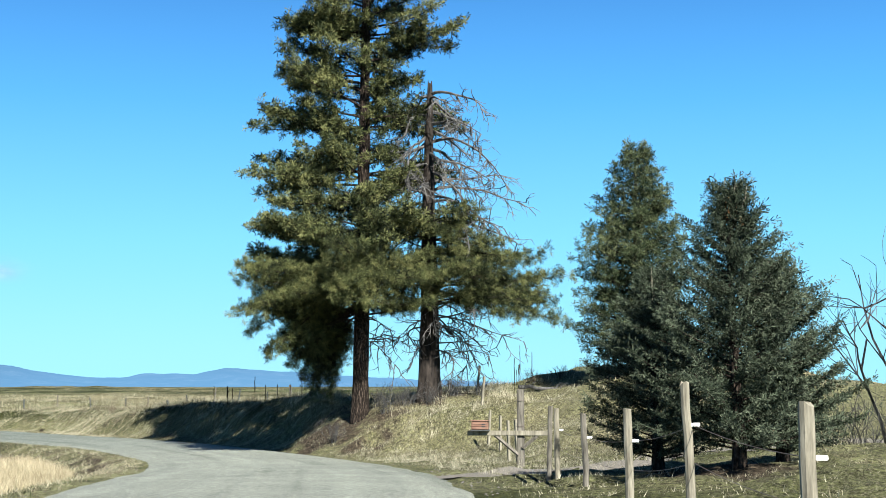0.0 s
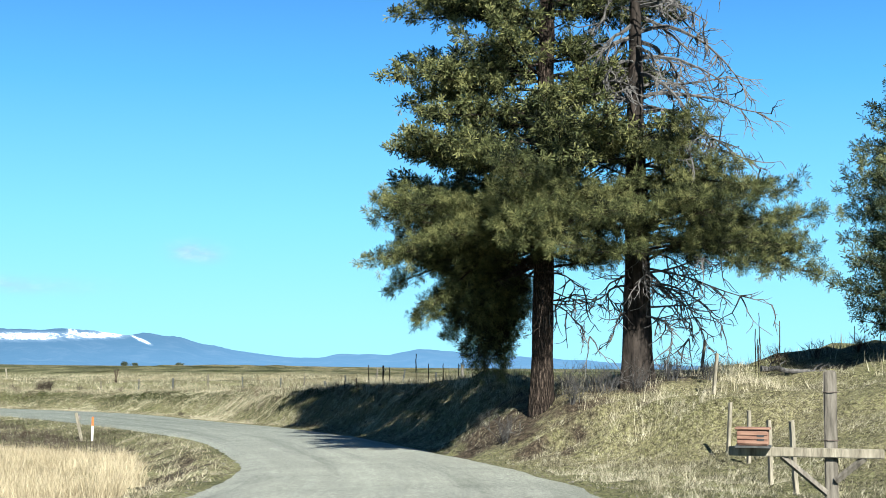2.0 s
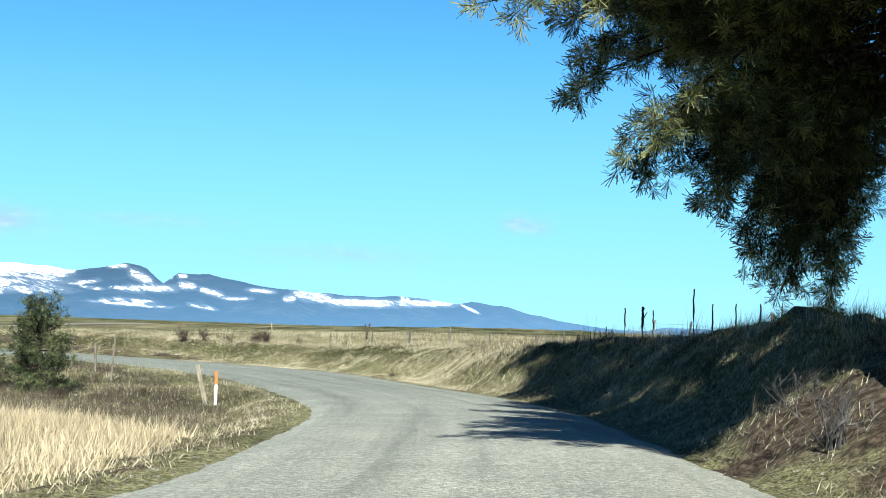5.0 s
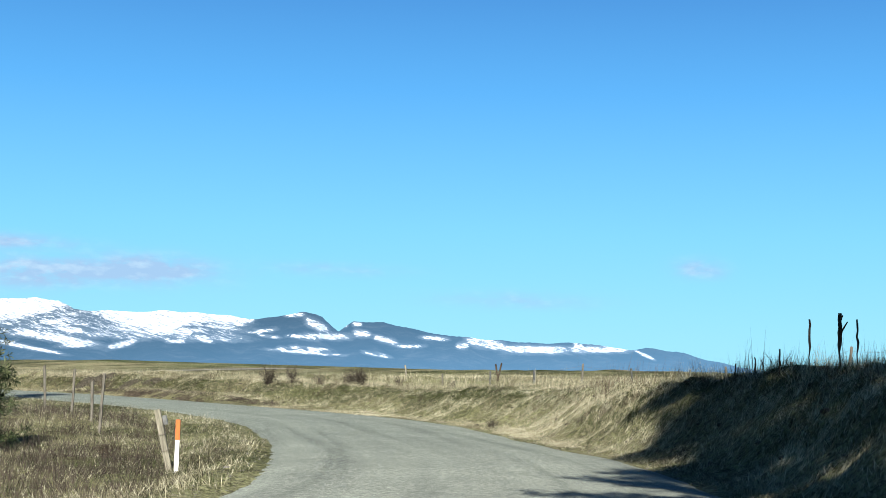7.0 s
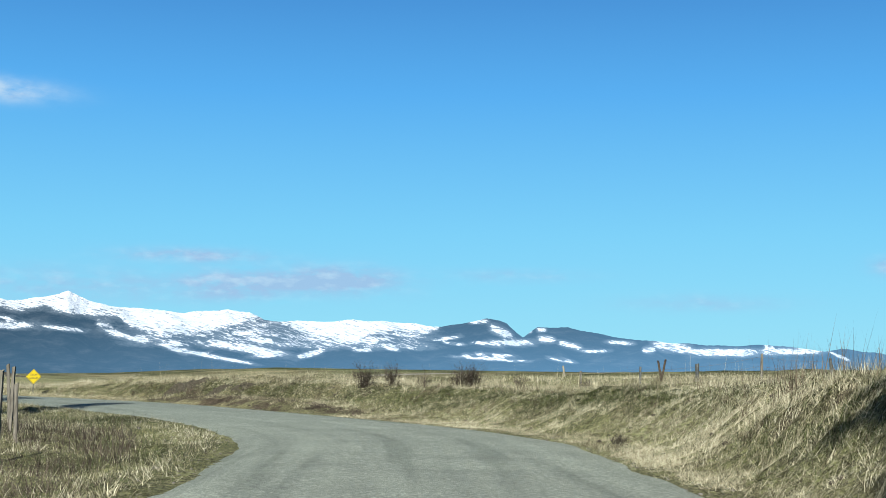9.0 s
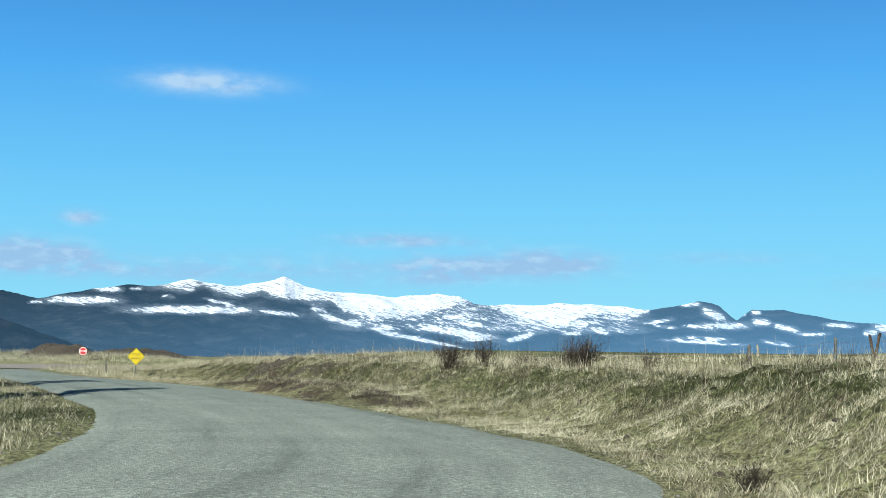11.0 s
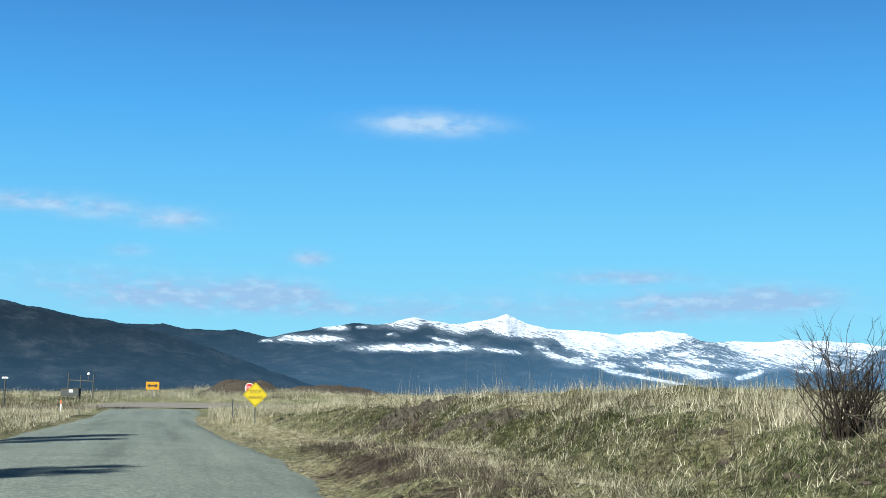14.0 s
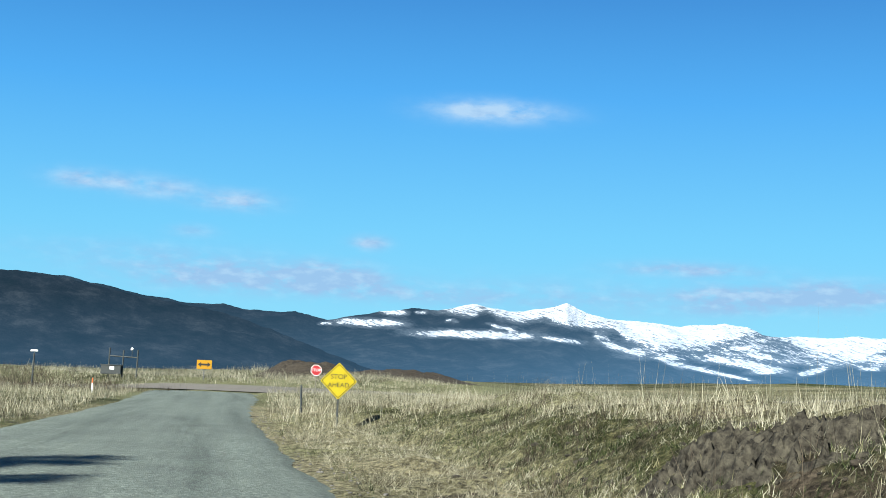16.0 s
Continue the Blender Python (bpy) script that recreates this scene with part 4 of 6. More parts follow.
M_DEADTRUNK = two_scale("flaking_dead_trunk", (0.007, 0.006, 0.005), (0.046, 0.038, 0.032), 5, 0.9, relief=0.06, stretch=(1, 1, 0.25))

tall_pine, _ = pine(-3.45, 55.5, 27.0, 0.315, ([3.6, 4.5, 6, 8.5, 10, 12, 14, 17, 21, 24, 27], [2.4, 3.5, 4.1, 4.0, 3.8, 3.6, 3.9, 3.9, 3.4, 2.2, 0.4]),
     "tall dense olive-green ponderosa pine with thick furrowed trunk on the bank", 11, 165, (0.5, 0.3), first=0.155, trim=(0.75, -0.65, 8.0, 16.0), fine_below=6.8,
     boughs=[(-1, 0.05, 4.9, 5.3, 0.2, 0.7, -0.1, 0.12, 3), (-1, 0.4, 4.5, 4.3, 0.05, 1.1, -0.7, 0.35, 3), (-0.95, -0.35, 4.7, 4.7, 0.1, 0.8, -0.2, 0.15, 3), (-0.95, 0.25, 4.7, 4.4, 0.15, 0.9, -0.3, 0.2, 3), (-0.6, -0.8, 4.9, 4.4, 0.1, 0.5, 0.3, 0.0, 3), (-0.9, 0.4, 5.6, 4.8, 0.1, 0.5, 0.3, 0.0, 2), (-1, -0.1, 5.6, 5.0, 0.1, 0.4, 0.1, 0.0, 3), (-0.85, -0.5, 6.2, 4.8, 0.1, 0.4, 0.2, 0.0, 3),
             (-1, 0.7, 4.5, 4.1, 0.0, 1.6, -1.2, 0.4, 3), (-1, 0.95, 4.3, 4.6, 0.0, 1.8, -1.4, 0.5, 3), (-0.8, 1.0, 4.3, 4.9, 0.0, 1.9, -1.5, 0.5, 3), (-1, 0.15, 4.4, 3.6, 0.0, 1.5, -1.1, 0.4, 3),
             (0.05, -1.0, 5.2, 6.3, 0.12, 0.5, 0.0, 0.05, 3), (-0.5, -0.85, 5.0, 6.1, 0.12, 0.5, 0.0, 0.05, 3), (0.5, -0.85, 5.3, 5.9, 0.12, 0.5, 0.0, 0.05, 2), (-0.8, -0.6, 4.9, 5.6, 0.1, 0.5, 0.0, 0.05, 2), (0.25, -0.95, 4.9, 4.6, 0.15, 0.7, 0.2, 0.0, 3), (0.45, -0.85, 4.6, 4.4, 0.1, 0.6, 0.1, 0.05, 1), (0.0, -1.0, 5.4, 5.0, 0.1, 0.6, 0.1, 0.0, 3), (0.8, -0.6, 5.2, 3.4, 0.25, 0.7, 0.5, 0.0, 1), (-0.6, 0.7, 4.2, 3.2, 0.0, 1.8, -1.4, 0.5, 3), (-1, 0.0, 7.4, 4.5, 0.25, 0.5, 0.5, 0.0, 3), (-0.9, -0.4, 8.8, 4.3, 0.2, 0.6, 0.4, 0.0, 2),
             (0.3, -0.95, 7.4, 3.8, 0.2, 0.7, 0.4, 0.0, 3), (-1, 0.1, 13.6, 3.9, 0.2, 0.5, 0.4, 0.0, 3), (-0.95, -0.3, 15.5, 3.7, 0.2, 0.5, 0.4, 0.0, 3), (-0.9, 0.45, 17.0, 3.7, 0.2, 0.5, 0.4, 0.0, 3), (-1, 0.0, 19.0, 3.4, 0.2, 0.5, 0.4, 0.0, 3), (0.9, 0.4, 15.5, 4.4, 0.2, 0.5, 0.4, 0.0, 2), (0.8, 0.72, 9.5, 5.0, 0.2, 0.5, 0.4, 0.0, 3), (0.8, 0.7, 12.0, 5.0, 0.2, 0.5, 0.4, 0.0, 3), (-1, 0.1, 9.9, 4.9, 0.1, 0.4, 0.3, 0.0, 3), (-1, 0.25, 11.5, 4.6, 0.1, 0.4, 0.3, 0.0, 3), (-0.3, -0.95, 6.6, 4.2, 0.2, 0.6, 0.4, 0.0, 3), (-1, 0.3, 4.3, 4.4, -0.15, 1.0, -1.0, 0.5, 3)])
for k, (ax, ay, h, ln) in enumerate([(0.5, -0.8, 3.2, 1.7), (0.25, -0.95, 3.7, 1.6), (0.45, -0.9, 4.1, 2.0), (-0.5, -0.8, 3.9, 1.8)]):
    dead_bough(tall_pine, (0.02, -0.2, h), (ax, ay, 0.15), ln, np.random.RandomState(720 + k), 0.5, fine=1.2, r=0.04, material=M_BARK)
for k, (ax, ay, h, ln) in enumerate([(0.9, 0.4, 3.6, 1.8), (1.0, 0.2, 3.2, 1.9)]):
    dead_bough(tall_pine, (0.06, 0.04, h), (ax, ay, -0.1), ln, np.random.RandomState(700 + k), 0.9, fine=4, r=0.03)
snag_pine, rd = pine(-0.65, 56.6, 13.2, 0.38, ([3.6, 5, 7], [2.0, 2.6, 1.6]), "half-dead pine with a broken bare top and live lower boughs", 23, 16, (0.15, 0.1), first=0.3, top=7.0, snag=True, lowest=4.0,
     boughs=[(1, -0.25, 4.4, 5.9, 0.18, 0.55, 0.0, 0.1, 3), (0.7, -0.75, 4.6, 5.7, 0.15, 0.6, 0.1, 0.1, 2), (0.95, 0.25, 5.0, 5.4, 0.22, 0.7, 0.0, 0.1, 2), (0.25, -1, 4.8, 5.6, 0.16, 0.5, 0.1, 0.0, 2), (0.9, -0.45, 5.8, 4.6, 0.15, 0.7, 0.0, 0.1, 3), (0.6, -0.7, 6.6, 3.4, 0.2, 0.6, 0.0, 0.1, 3), (0.95, -0.1, 3.6, 5.2, 0.25, 0.7, -0.2, 0.3, 3), (0.5, -0.85, 4.0, 5.6, 0.2, 0.6, -0.1, 0.1, 1), (-0.4, -0.9, 4.9, 4.4, 0.2, 0.6, 0.2, 0.0, 1)])
for k in range(40):
    h = 6.6 + 6.4 * (k + rd.uniform(0, 0.8)) / 40
    az = k * 2.39996 + rd.uniform(-0.4, 0.4)
    ln = float(np.interp(h, [6.5, 8, 10.5, 13.2], [4.2, 4.8, 4.4, 3.0])) * rd.uniform(0.6, 1.05) * (0.80 + 0.20 * math.cos(az))
    dead_bough(snag_pine, (0.15 * h / 13.2, 0.1 * h / 13.2, h), (math.cos(az), math.sin(az), rd.uniform(-0.1, 0.6)), ln, rd, 1.5, "bare curved grey dead limb" if k % 9 == 0 else "")
for k in range(15):
    az = rd.uniform(-1.4, 0.9) if k < 11 else rd.uniform(2.2, 3.9)
    dead_bough(snag_pine, (0.05, 0.03, rd.uniform(2.1, 4.6)), (math.cos(az), math.sin(az), rd.uniform(0.0, 0.35)), rd.uniform(1.8, 4.3) * (1 if k < 11 else 0.5), rd, 1.5, "", 3.2, 0.045)
pine(8.2, 57.3, 9.75, 0.20, ([0.5, 1.5, 3, 5, 7, 8.6, 9.75], [2.4, 2.7, 2.6, 2.25, 1.65, 0.8, 0.15]),
     "dense conical young pine with dark green needles on the slope", 31, 170, first=0.06, tuft=(13, 0.20, 0.0145, 1.0), bare=0.15, per_m=5.0, needles=M_YOUNG)
for k, (tx, ty, th) in enumerate([(-33.0, 76.0, 3.3), (-35.6, 75.4, 3.0)]):
    pine(tx, ty, th, 0.07, ([0.2, 0.8, 1.9, 3.3], [1.0, 1.1, 0.8, 0.15]), "small bushy young pine beside the road", 41 + k, 40, first=0.05, tuft=(20, 0.17, 0.011, 0.95), bare=0.05, per_m=7.0, needles=M_YOUNG)
for k, (tx, ty, th) in enumerate([(-51.1, 84.6, 18.7), (-64.0, 88.6, 19.8), (-56.1, 81.2, 17.7), (-67.7, 91.6, 18.7)]):
    pine(tx, ty, th, 0.22, ([2, 5, 9, 13, 17, 20], [2.4, 2.6, 2.1, 1.4, 0.7, 0.2]), "slender green pine inside the road bend", 51 + k, 62, first=0.12, tuft=(9, 0.36, 0.05, 0.9), bare=0.15, per_m=2.6)


def spruce(x, y, height, radius, label, seed, cones):
    rs = np.random.RandomState(seed)
    z0 = gz(x, y)
    tree = empty("spruce_tree", x, y, z0, label=label, category="tree")
    trunk_part(tree, height, 0.10, (0, 0), M_BARK, rs, 0.012)
    wood, tips, dirs = bmesh.new(), [], []
    n = int(165 * height / 4)
    for k in range(n):
        t = (k + rs.rand()) / n
        h = height * (0.05 + 0.93 * t)
        az = k * 2.39996 + rs.uniform(-0.3, 0.3)
        length = radius * float(np.interp(t, [0, 0.12, 0.35, 0.55, 0.72, 0.86, 1.0], [0.85, 1.0, 0.86, 0.66, 0.44, 0.20, 0.05])) * rs.choice([0.72, 0.9, 1.0, 1.22]) * rs.uniform(0.9, 1.08) + 0.10
        pts = curve_limb((0, 0, h), Vector((math.cos(az), math.sin(az), 0.25 + 0.5 * t)), length, 0.55, 0.75, rs, 6, 0.06)
        tube(wood, pts, [0.016 * (1 - 0.8 * i / 6) for i in range(7)], 4, False)
        for _ in range(int(7 + 20 * length)):
            u = rs.uniform(0.12, 1.0)
            i = min(int(u * 6), 5)
            b = pts[i].lerp(pts[i + 1], u * 6 - i)
            along = (pts[i + 1] - pts[i]).normalized()
            sd = along.cross(Vector((0, 0, 1))) * (1 if rs.rand() < 0.5 else -1)
            dd = (along + sd * rs.uniform(0.2, 1.0) + Vector((0, 0, rs.uniform(-0.3, 0.35)))).normalized()
            tl = rs.uniform(0.10, 0.26)
            for j in range(3):
                tips.append(np.array(b + dd * tl * (j + 0.5) / 2.0))
                dirs.append(np.array(dd))
    part("branchwork", wood, M_BARK, tree)
    part("crown", needle_mesh("crown", tips, dirs, 6, 0.085, 0.0085, 0.85, rs), M_SPRUCE, tree, "stiff grey-green needles")
    if cones:
        for k in range(54):
            bm = bmesh.new()
            a, h = rs.uniform(0, 6.28), height - rs.uniform(0.05, 0.62)
            r = 0.06 + 0.20 * (height - h)
            p = Vector((r * math.cos(a), r * math.sin(a), h))
            tube(bm, [p, p - Vector((0, 0, 0.04)), p - Vector((0, 0, 0.09)), p - Vector((0, 0, 0.13))], [0.010, 0.022, 0.020, 0.007], 6)
            part("cone", bm, M_CONE, tree)
    for k in range(9 if cones else 5):
        bm = bmesh.new()
        a, r, h = rs.uniform(0, 6.28), rs.uniform(0.02, 0.22), height - rs.uniform(0.0, 0.45)
        p = Vector((r * math.cos(a), r * math.sin(a), h - 0.1))
        tube(bm, [p, p + Vector((0.3 * p.x, 0.3 * p.y, 0.15)), p + Vector((0.4 * p.x, 0.4 * p.y, 0.34))], [0.013, 0.012, 0.004], 5)
        part("leader_shoot", bm, M_NEWPOST, tree)
    return tree


spruce(4.66, 21.9, 4.5, 1.55, "broad grey-green spruce with brown cones at its top", 61, True)
spruce(3.78, 24.6, 3.5, 1.08, "smaller grey-green spruce beside the larger one", 62, False)
spruce(5.55, 22.7, 3.3, 1.2, "lower spruce crowding the broad one", 63, False)


def shrub(x, y, height, width, label, seed, stems=14, name="bare_shrub", material=None, cat="shrub", thick=0.010, deep=3):
    rs = np.random.RandomState(seed)
    ob = empty(name, x, y, gz(x, y) - 0.03, label=label, category=cat)

    def grow(bm, p, d, ln, r, depth):
        pts = curve_limb(p, d, ln, -0.15, 0.1, rs, 4, 0.16)
        if depth < 2:
            tube(bm, pts, [r, r * 0.85, r * 0.7, r * 0.6, r * 0.5], 3, False)
        else:
            tube(bm, pts[::2], [r, r * 0.75, r * 0.5], 3, False)
        if depth < deep:
            for _ in range(rs.randint(2, 5)):
                i = rs.randint(1, 5)
                grow(bm, pts[i], d + Vector(rs.normal(size=3) * 0.55), ln * rs.uniform(0.4, 0.7), r * 0.55, depth + 1)

    for _ in range(stems):
        a = rs.uniform(0, 6.28)
        o = Vector((math.cos(a), math.sin(a), 0)) * rs.uniform(0, 0.35) * width * 0.5
        bm = bmesh.new()
        grow(bm, o, Vector((o.x * 1.4 / max(width, 0.1), o.y * 1.4 / max(width, 0.1), 1.0)) + Vector(rs.normal(size=3) * 0.22), height * rs.uniform(0.45, 0.72), thick, 0)
        part("stem", bm, material or M_STALK, ob)
    return ob


for k, (sx, sy, sh, sw, sn) in enumerate([(-49.2, 110.5, 1.0, 1.3, 42), (-47.7, 110.5, 0.85, 1.4, 30), (-45.9, 110.4, 0.85, 1.3, 14), (-43.4, 109.4, 0.92, 1.0, 52), (-42.7, 109.2, 0.92, 0.9, 52), (-40.0, 108.4, 0.6, 1.0, 14), (-36.5, 107.2, 0.5, 1.1, 14), (-15.0, 83.2, 0.5, 1.8, 14)]):
    tagged(shrub(sx, sy, sh, sw, "leafless grey-brown twiggy shrub on the bank top", 71 + k, sn, material=M_TWIG, thick=0.010), group="shrubs on the bank")
shrub(-27.3, 93.3, 0.36, 0.6, "dry brown tumbled bush on the verge", 85, 26, material=M_DIRT, thick=0.008)
for k, (sx, sy, sh, sw) in enumerate([(-33.0, 76.5, 0.7, 1.4), (-31.0, 74.6, 0.5, 1.2), (-34.5, 75.4, 0.8, 1.5), (-29.5, 77.2, 0.45, 1.0), (-37.0, 80.5, 0.9, 1.6)]):
    tagged(shrub(sx, sy, sh, sw, "low brown leafless brush inside the bend", 91 + k, 24, thick=0.012, deep=2), group="brush inside the bend")
shrub(9.6, 29.0, 4.8, 2.4, "bare deciduous tree with thin upright branches", 99, 5, "bare_tree", M_DEADWOOD, "tree", 0.05)
for k, (sx, sy) in enumerate([(9.2, 27.0), (10.6, 27.8), (11.5, 26.5), (8.6, 28.8)]):
    tagged(shrub(sx, sy, 1.3, 2.6, "low grey dead bush at the lawn edge", 103 + k, 16, "dead_bush", M_DEADWOOD, "dead bush", 0.014, 2), group="dead bushes by the lawn")
for k in range(9):
    bx_, by_ = 4.0 + 1.25 * k, 61.0 + 0.3 * math.sin(k * 2.0)
    tagged(shrub(bx_, by_, 0.7, 2.2, "low dark dead bush along the slope crest", 131 + k, 15, "dead_bush", None, "dead bush", 0.014, 2), group="dead bushes along the crest")
for k, (sx, sy) in enumerate([(-2.4, 54.6), (-1.5, 55.2), (-4.3, 54.4), (0.4, 55.4), (-0.6, 54.9), (-1.8, 56.2), (0.3, 56.6), (1.4, 56.2), (-2.7, 55.9)]):
    tagged(shrub(sx, sy, 0.9, 1.6, "low tangled dead bush at the tree foot", 111 + k, 12, "dead_bush", M_DEADWOOD, "dead bush", 0.013), group="dead bushes at the tree foot")


# ---- posts, fences, signs ----
def post_mesh(height, r, seed, square=False, taper=0.94):
    rs = np.random.RandomState(seed)
    bm = bmesh.new()
    n = 7
    tube(bm, [(0.004 * rs.normal(), 0.004 * rs.normal(), -0.25 + (height + 0.25) * i / n) for i in range(n + 1)], [r * (1 - (1 - taper) * i / n) * rs.uniform(0.96, 1.04) for i in range(n + 1)], 4 if square else 9)
    top = max(v.co.z for v in bm.verts)
    for v in bm.verts:
        if v.co.z > top - 0.05:
            v.co.z += rs.uniform(-0.03, 0.02)
    return bm


def fence_post(x, y, top_z, r, tilt, material, seed, label, square=False, staple=True, group="fence posts"):
    z0 = gz(x, y)
    ob = empty("fence_post", x, y, z0, label=label, category="fence post", group=group)
    ob.matrix_basis = pose(x, y, z0, tilt[0], tilt[1], 0)
    h = top_z - z0
    part("shaft", post_mesh(h, r, seed, square), material, ob)
    if staple:
        bm = bmesh.new()
        box(bm, r + 0.03, 0, h - 0.38, 0.09, 0.035, 0.035, 0.006)
        part("insulator", bm, M_WHITE, ob, "white plastic insulator")
    return ob


LAWN = [(2.54, 9.6, -0.19, 0.085, (0, 0)), (2.24, 12.45, -0.06, 0.06, (0, -2)), (2.2, 16.29, -0.38, 0.072, (0, -1)), (2.28, 22.0, -0.59, 0.07, (0, -2)), (2.06, 24.9, -0.58, 0.068, (0, -1)), (1.87, 24.6, -0.52, 0.062, (0, 2))]
for k, (px, py, pz, pr, tl) in enumerate(LAWN):
    fence_post(px, py, pz, pr * 0.74, tl, M_NEWPOST if k in (0, 1, 2, 4) else M_POST, 5 + k, "weathered round wooden fence post beside the lawn", staple=k < 5)
for k, (px, py, ph) in enumerate([(2.16, 40.0, 1.4), (2.07, 43.7, 1.3), (1.96, 47.8, 1.25), (1.62, 49.7, 1.2), (1.5, 53.7, 1.15), (1.47, 60.5, 1.15)]):
    fence_post(px, py, gz(px, py) + ph, 0.055, (0, -3 + 2 * k), M_NEWPOST, 21 + k, "slim pale wooden fence post in dry grass", True, False)


def wire_run(name, pts, label):
    bm = bmesh.new()
    for a, b in zip(pts, pts[1:]):
        a, b = Vector(a), Vector(b)
        tube(bm, [a.lerp(b, t / 6) - Vector((0, 0, 0.04 * math.sin(math.pi * t / 6))) for t in range(7)], [0.0035] * 7, 4, False)
    return tagged(part(name, bm, M_WIRE), label, "fence wire")


for dz in (0.38, 0.72):
    wire_run("fence_wire", [(px + 0.02, py, pz - dz) for px, py, pz, _, _ in LAWN[:5]], "thin rusty wire strung along the lawn posts")


def mailbox_stand():
    x, y = 1.88, 33.5
    z0 = gz(x, y)
    top = -0.3
    ob = empty("mailbox_post", x, y, z0, -8, label="tall grey timber post with a cantilever arm for a mailbox", category="post")
    bm = bmesh.new()
    box(bm, 0, 0, (top - z0) / 2 - 0.1, 0.17, 0.17, top - z0 + 0.2, 0.02)
    part("upright", bm, M_POST, ob)
    zb = -1.36 - z0
    bm = bmesh.new()
    box(bm, -0.32, -0.12, zb, 1.95, 0.07, 0.12, 0.01)
    part("arm", bm, M_NEWPOST, ob)
    for s, ln in ((1, 0.42), (-1, 0.62)):
        bm = bmesh.new()
        tube(bm, [(s * 0.05, -0.1, zb - 0.85 * ln), (s * ln, -0.1, zb - 0.05)], [0.045, 0.045], 4)
        part("brace", bm, M_POST, ob)
    for dz in (0.28, 0.9):
        bm = bmesh.new()
        tube(bm, [(0.11 * math.cos(a), 0.11 * math.sin(a), top - z0 - dz) for a in (k * 6.283 / 10 for k in range(11))], [0.006] * 11, 5, False)
        part("wire_wrap", bm, M_WIRE, ob)


mailbox_stand()


def mailbox():
    ob = empty("mailbox", 0.90, 33.5, -1.295, -8, label="reddish wooden box mailbox with faded boards on the arm", category="mailbox")
    bm = bmesh.new()
    box(bm, 0, -0.12, 0.125, 0.40, 0.26, 0.20, 0.012)
    body = part("box", bm, M_PLANK, ob)
    bm = bmesh.new()
    box(bm, 0, -0.12, 0.24, 0.45, 0.31, 0.025, 0.006)
    part("lid", bm, M_PLANK, ob)
    bm = bmesh.new()
    box(bm, 0, -0.12, 0.006, 0.45, 0.30, 0.03, 0.004)
    # dark material here paints in the shade beneath the box
    part("base_board", bm, M_DARKSTEEL, ob, "base board with the shade under the box put into its dark colour")
    for z in (0.07, 0.125, 0.18):
        bm = bmesh.new()
        box(bm, 0, -0.256, z, 0.39, 0.012, 0.046, 0.004)
        part("board", bm, M_PLANK, body)
    for z in (0.15, 0.10):
        bm = bmesh.new()
        box(bm, 0.10, -0.265, z, 0.09, 0.006, 0.025)
        part("lettering", bm, M_BLACK, body, "dark bars of faded lettering")


mailbox()


def delineator(x, y, h, orange, turn, label):
    z0 = gz(x, y)
    ob = empty("marker_post", x, y, z0, turn, label=label, category="marker post")
    bm = bmesh.new()
    box(bm, 0, 0, (h - orange) / 2 - 0.1, 0.085, 0.022, h - orange + 0.2, 0.006)
    part("post", bm, M_WHITE, ob)
    bm = bmesh.new()
    box(bm, 0, -0.002, h - orange / 2, 0.088, 0.03, orange, 0.008)
    part("sleeve", bm, M_ORANGE, ob, "bright orange reflective sleeve")


delineator(-24.95, 74.35, -2.86 - gz(-24.95, 74.35), 0.42, 35, "slim white road marker post with an orange top")
delineator(-152.3, 139.3, 1.0, 0.35, 62, "small white road marker with a red-orange top")


def leaning_post():
    x, y = -25.75, 75.1
    z0 = gz(x, y)
    ob = empty("leaning_post", x, y, z0, label="leaning sawn timber fence post with rusty wire", category="fence post")
    ob.matrix_basis = pose(x, y, z0, 3, -13, 30)
    bm = bmesh.new()
    box(bm, 0, 0, 0.5, 0.13, 0.11, 1.75, 0.014)
    part("shaft", bm, M_NEWPOST, ob)
    for z in (0.5, 0.85):
        bm = bmesh.new()
        tube(bm, [(0.085 * math.cos(a), 0.085 * math.sin(a), z + 0.02 * math.sin(a)) for a in (k * 6.283 / 10 for k in range(11))], [0.006] * 11, 5, False)
        part("wire_wrap", bm, M_WIRE, ob)
    bm = bmesh.new()
    box(bm, 0.12, 0.02, 1.12, 0.09, 0.10, 0.20, 0.012)
    part("reflector_can", bm, M_STEEL, ob, "small grey metal can")


leaning_post()
for k, (px, py, pt, tl) in enumerate([(-34.4, 82.2, -2.05, (2, 5)), (-36.6, 84.2, -2.35, (-2, -4)), (-39.0, 85.8, -2.01, (0, 2)), (-43.2, 88.8, -1.94, (2, -3))]):
    fence_post(px, py, pt, 0.05, tl, M_POST, 41 + k, "slim grey fence post among brush inside the bend", k % 2 == 0, False, "posts inside the bend")

FIELD = []
for k in range(26):
    t = k / 25
    fx, fy = np.interp(t, [0, 0.28, 0.5, 0.75, 1], [-9.5, -24.0, -42.0, -64.0, -92.0]), np.interp(t, [0, 0.28, 0.5, 0.75, 1], [86, 104.5, 114.8, 124.5, 138.0])
    if fx < -41:
        break
    rk = np.random.RandomState(300 + k)
    ph = rk.uniform(0.75, 1.05)
    FIELD.append((fx, fy, gz(fx, fy) + ph))
    fence_post(fx + rk.normal() * 0.1, fy + rk.normal() * 0.1, gz(fx, fy) + ph, 0.045 if k % 5 else 0.075, (rk.normal() * 4, rk.normal() * 5), M_DARKSTEEL if k % 3 else M_POST, 60 + k, "thin dark fence post along the field edge", False, False, "field fence posts")
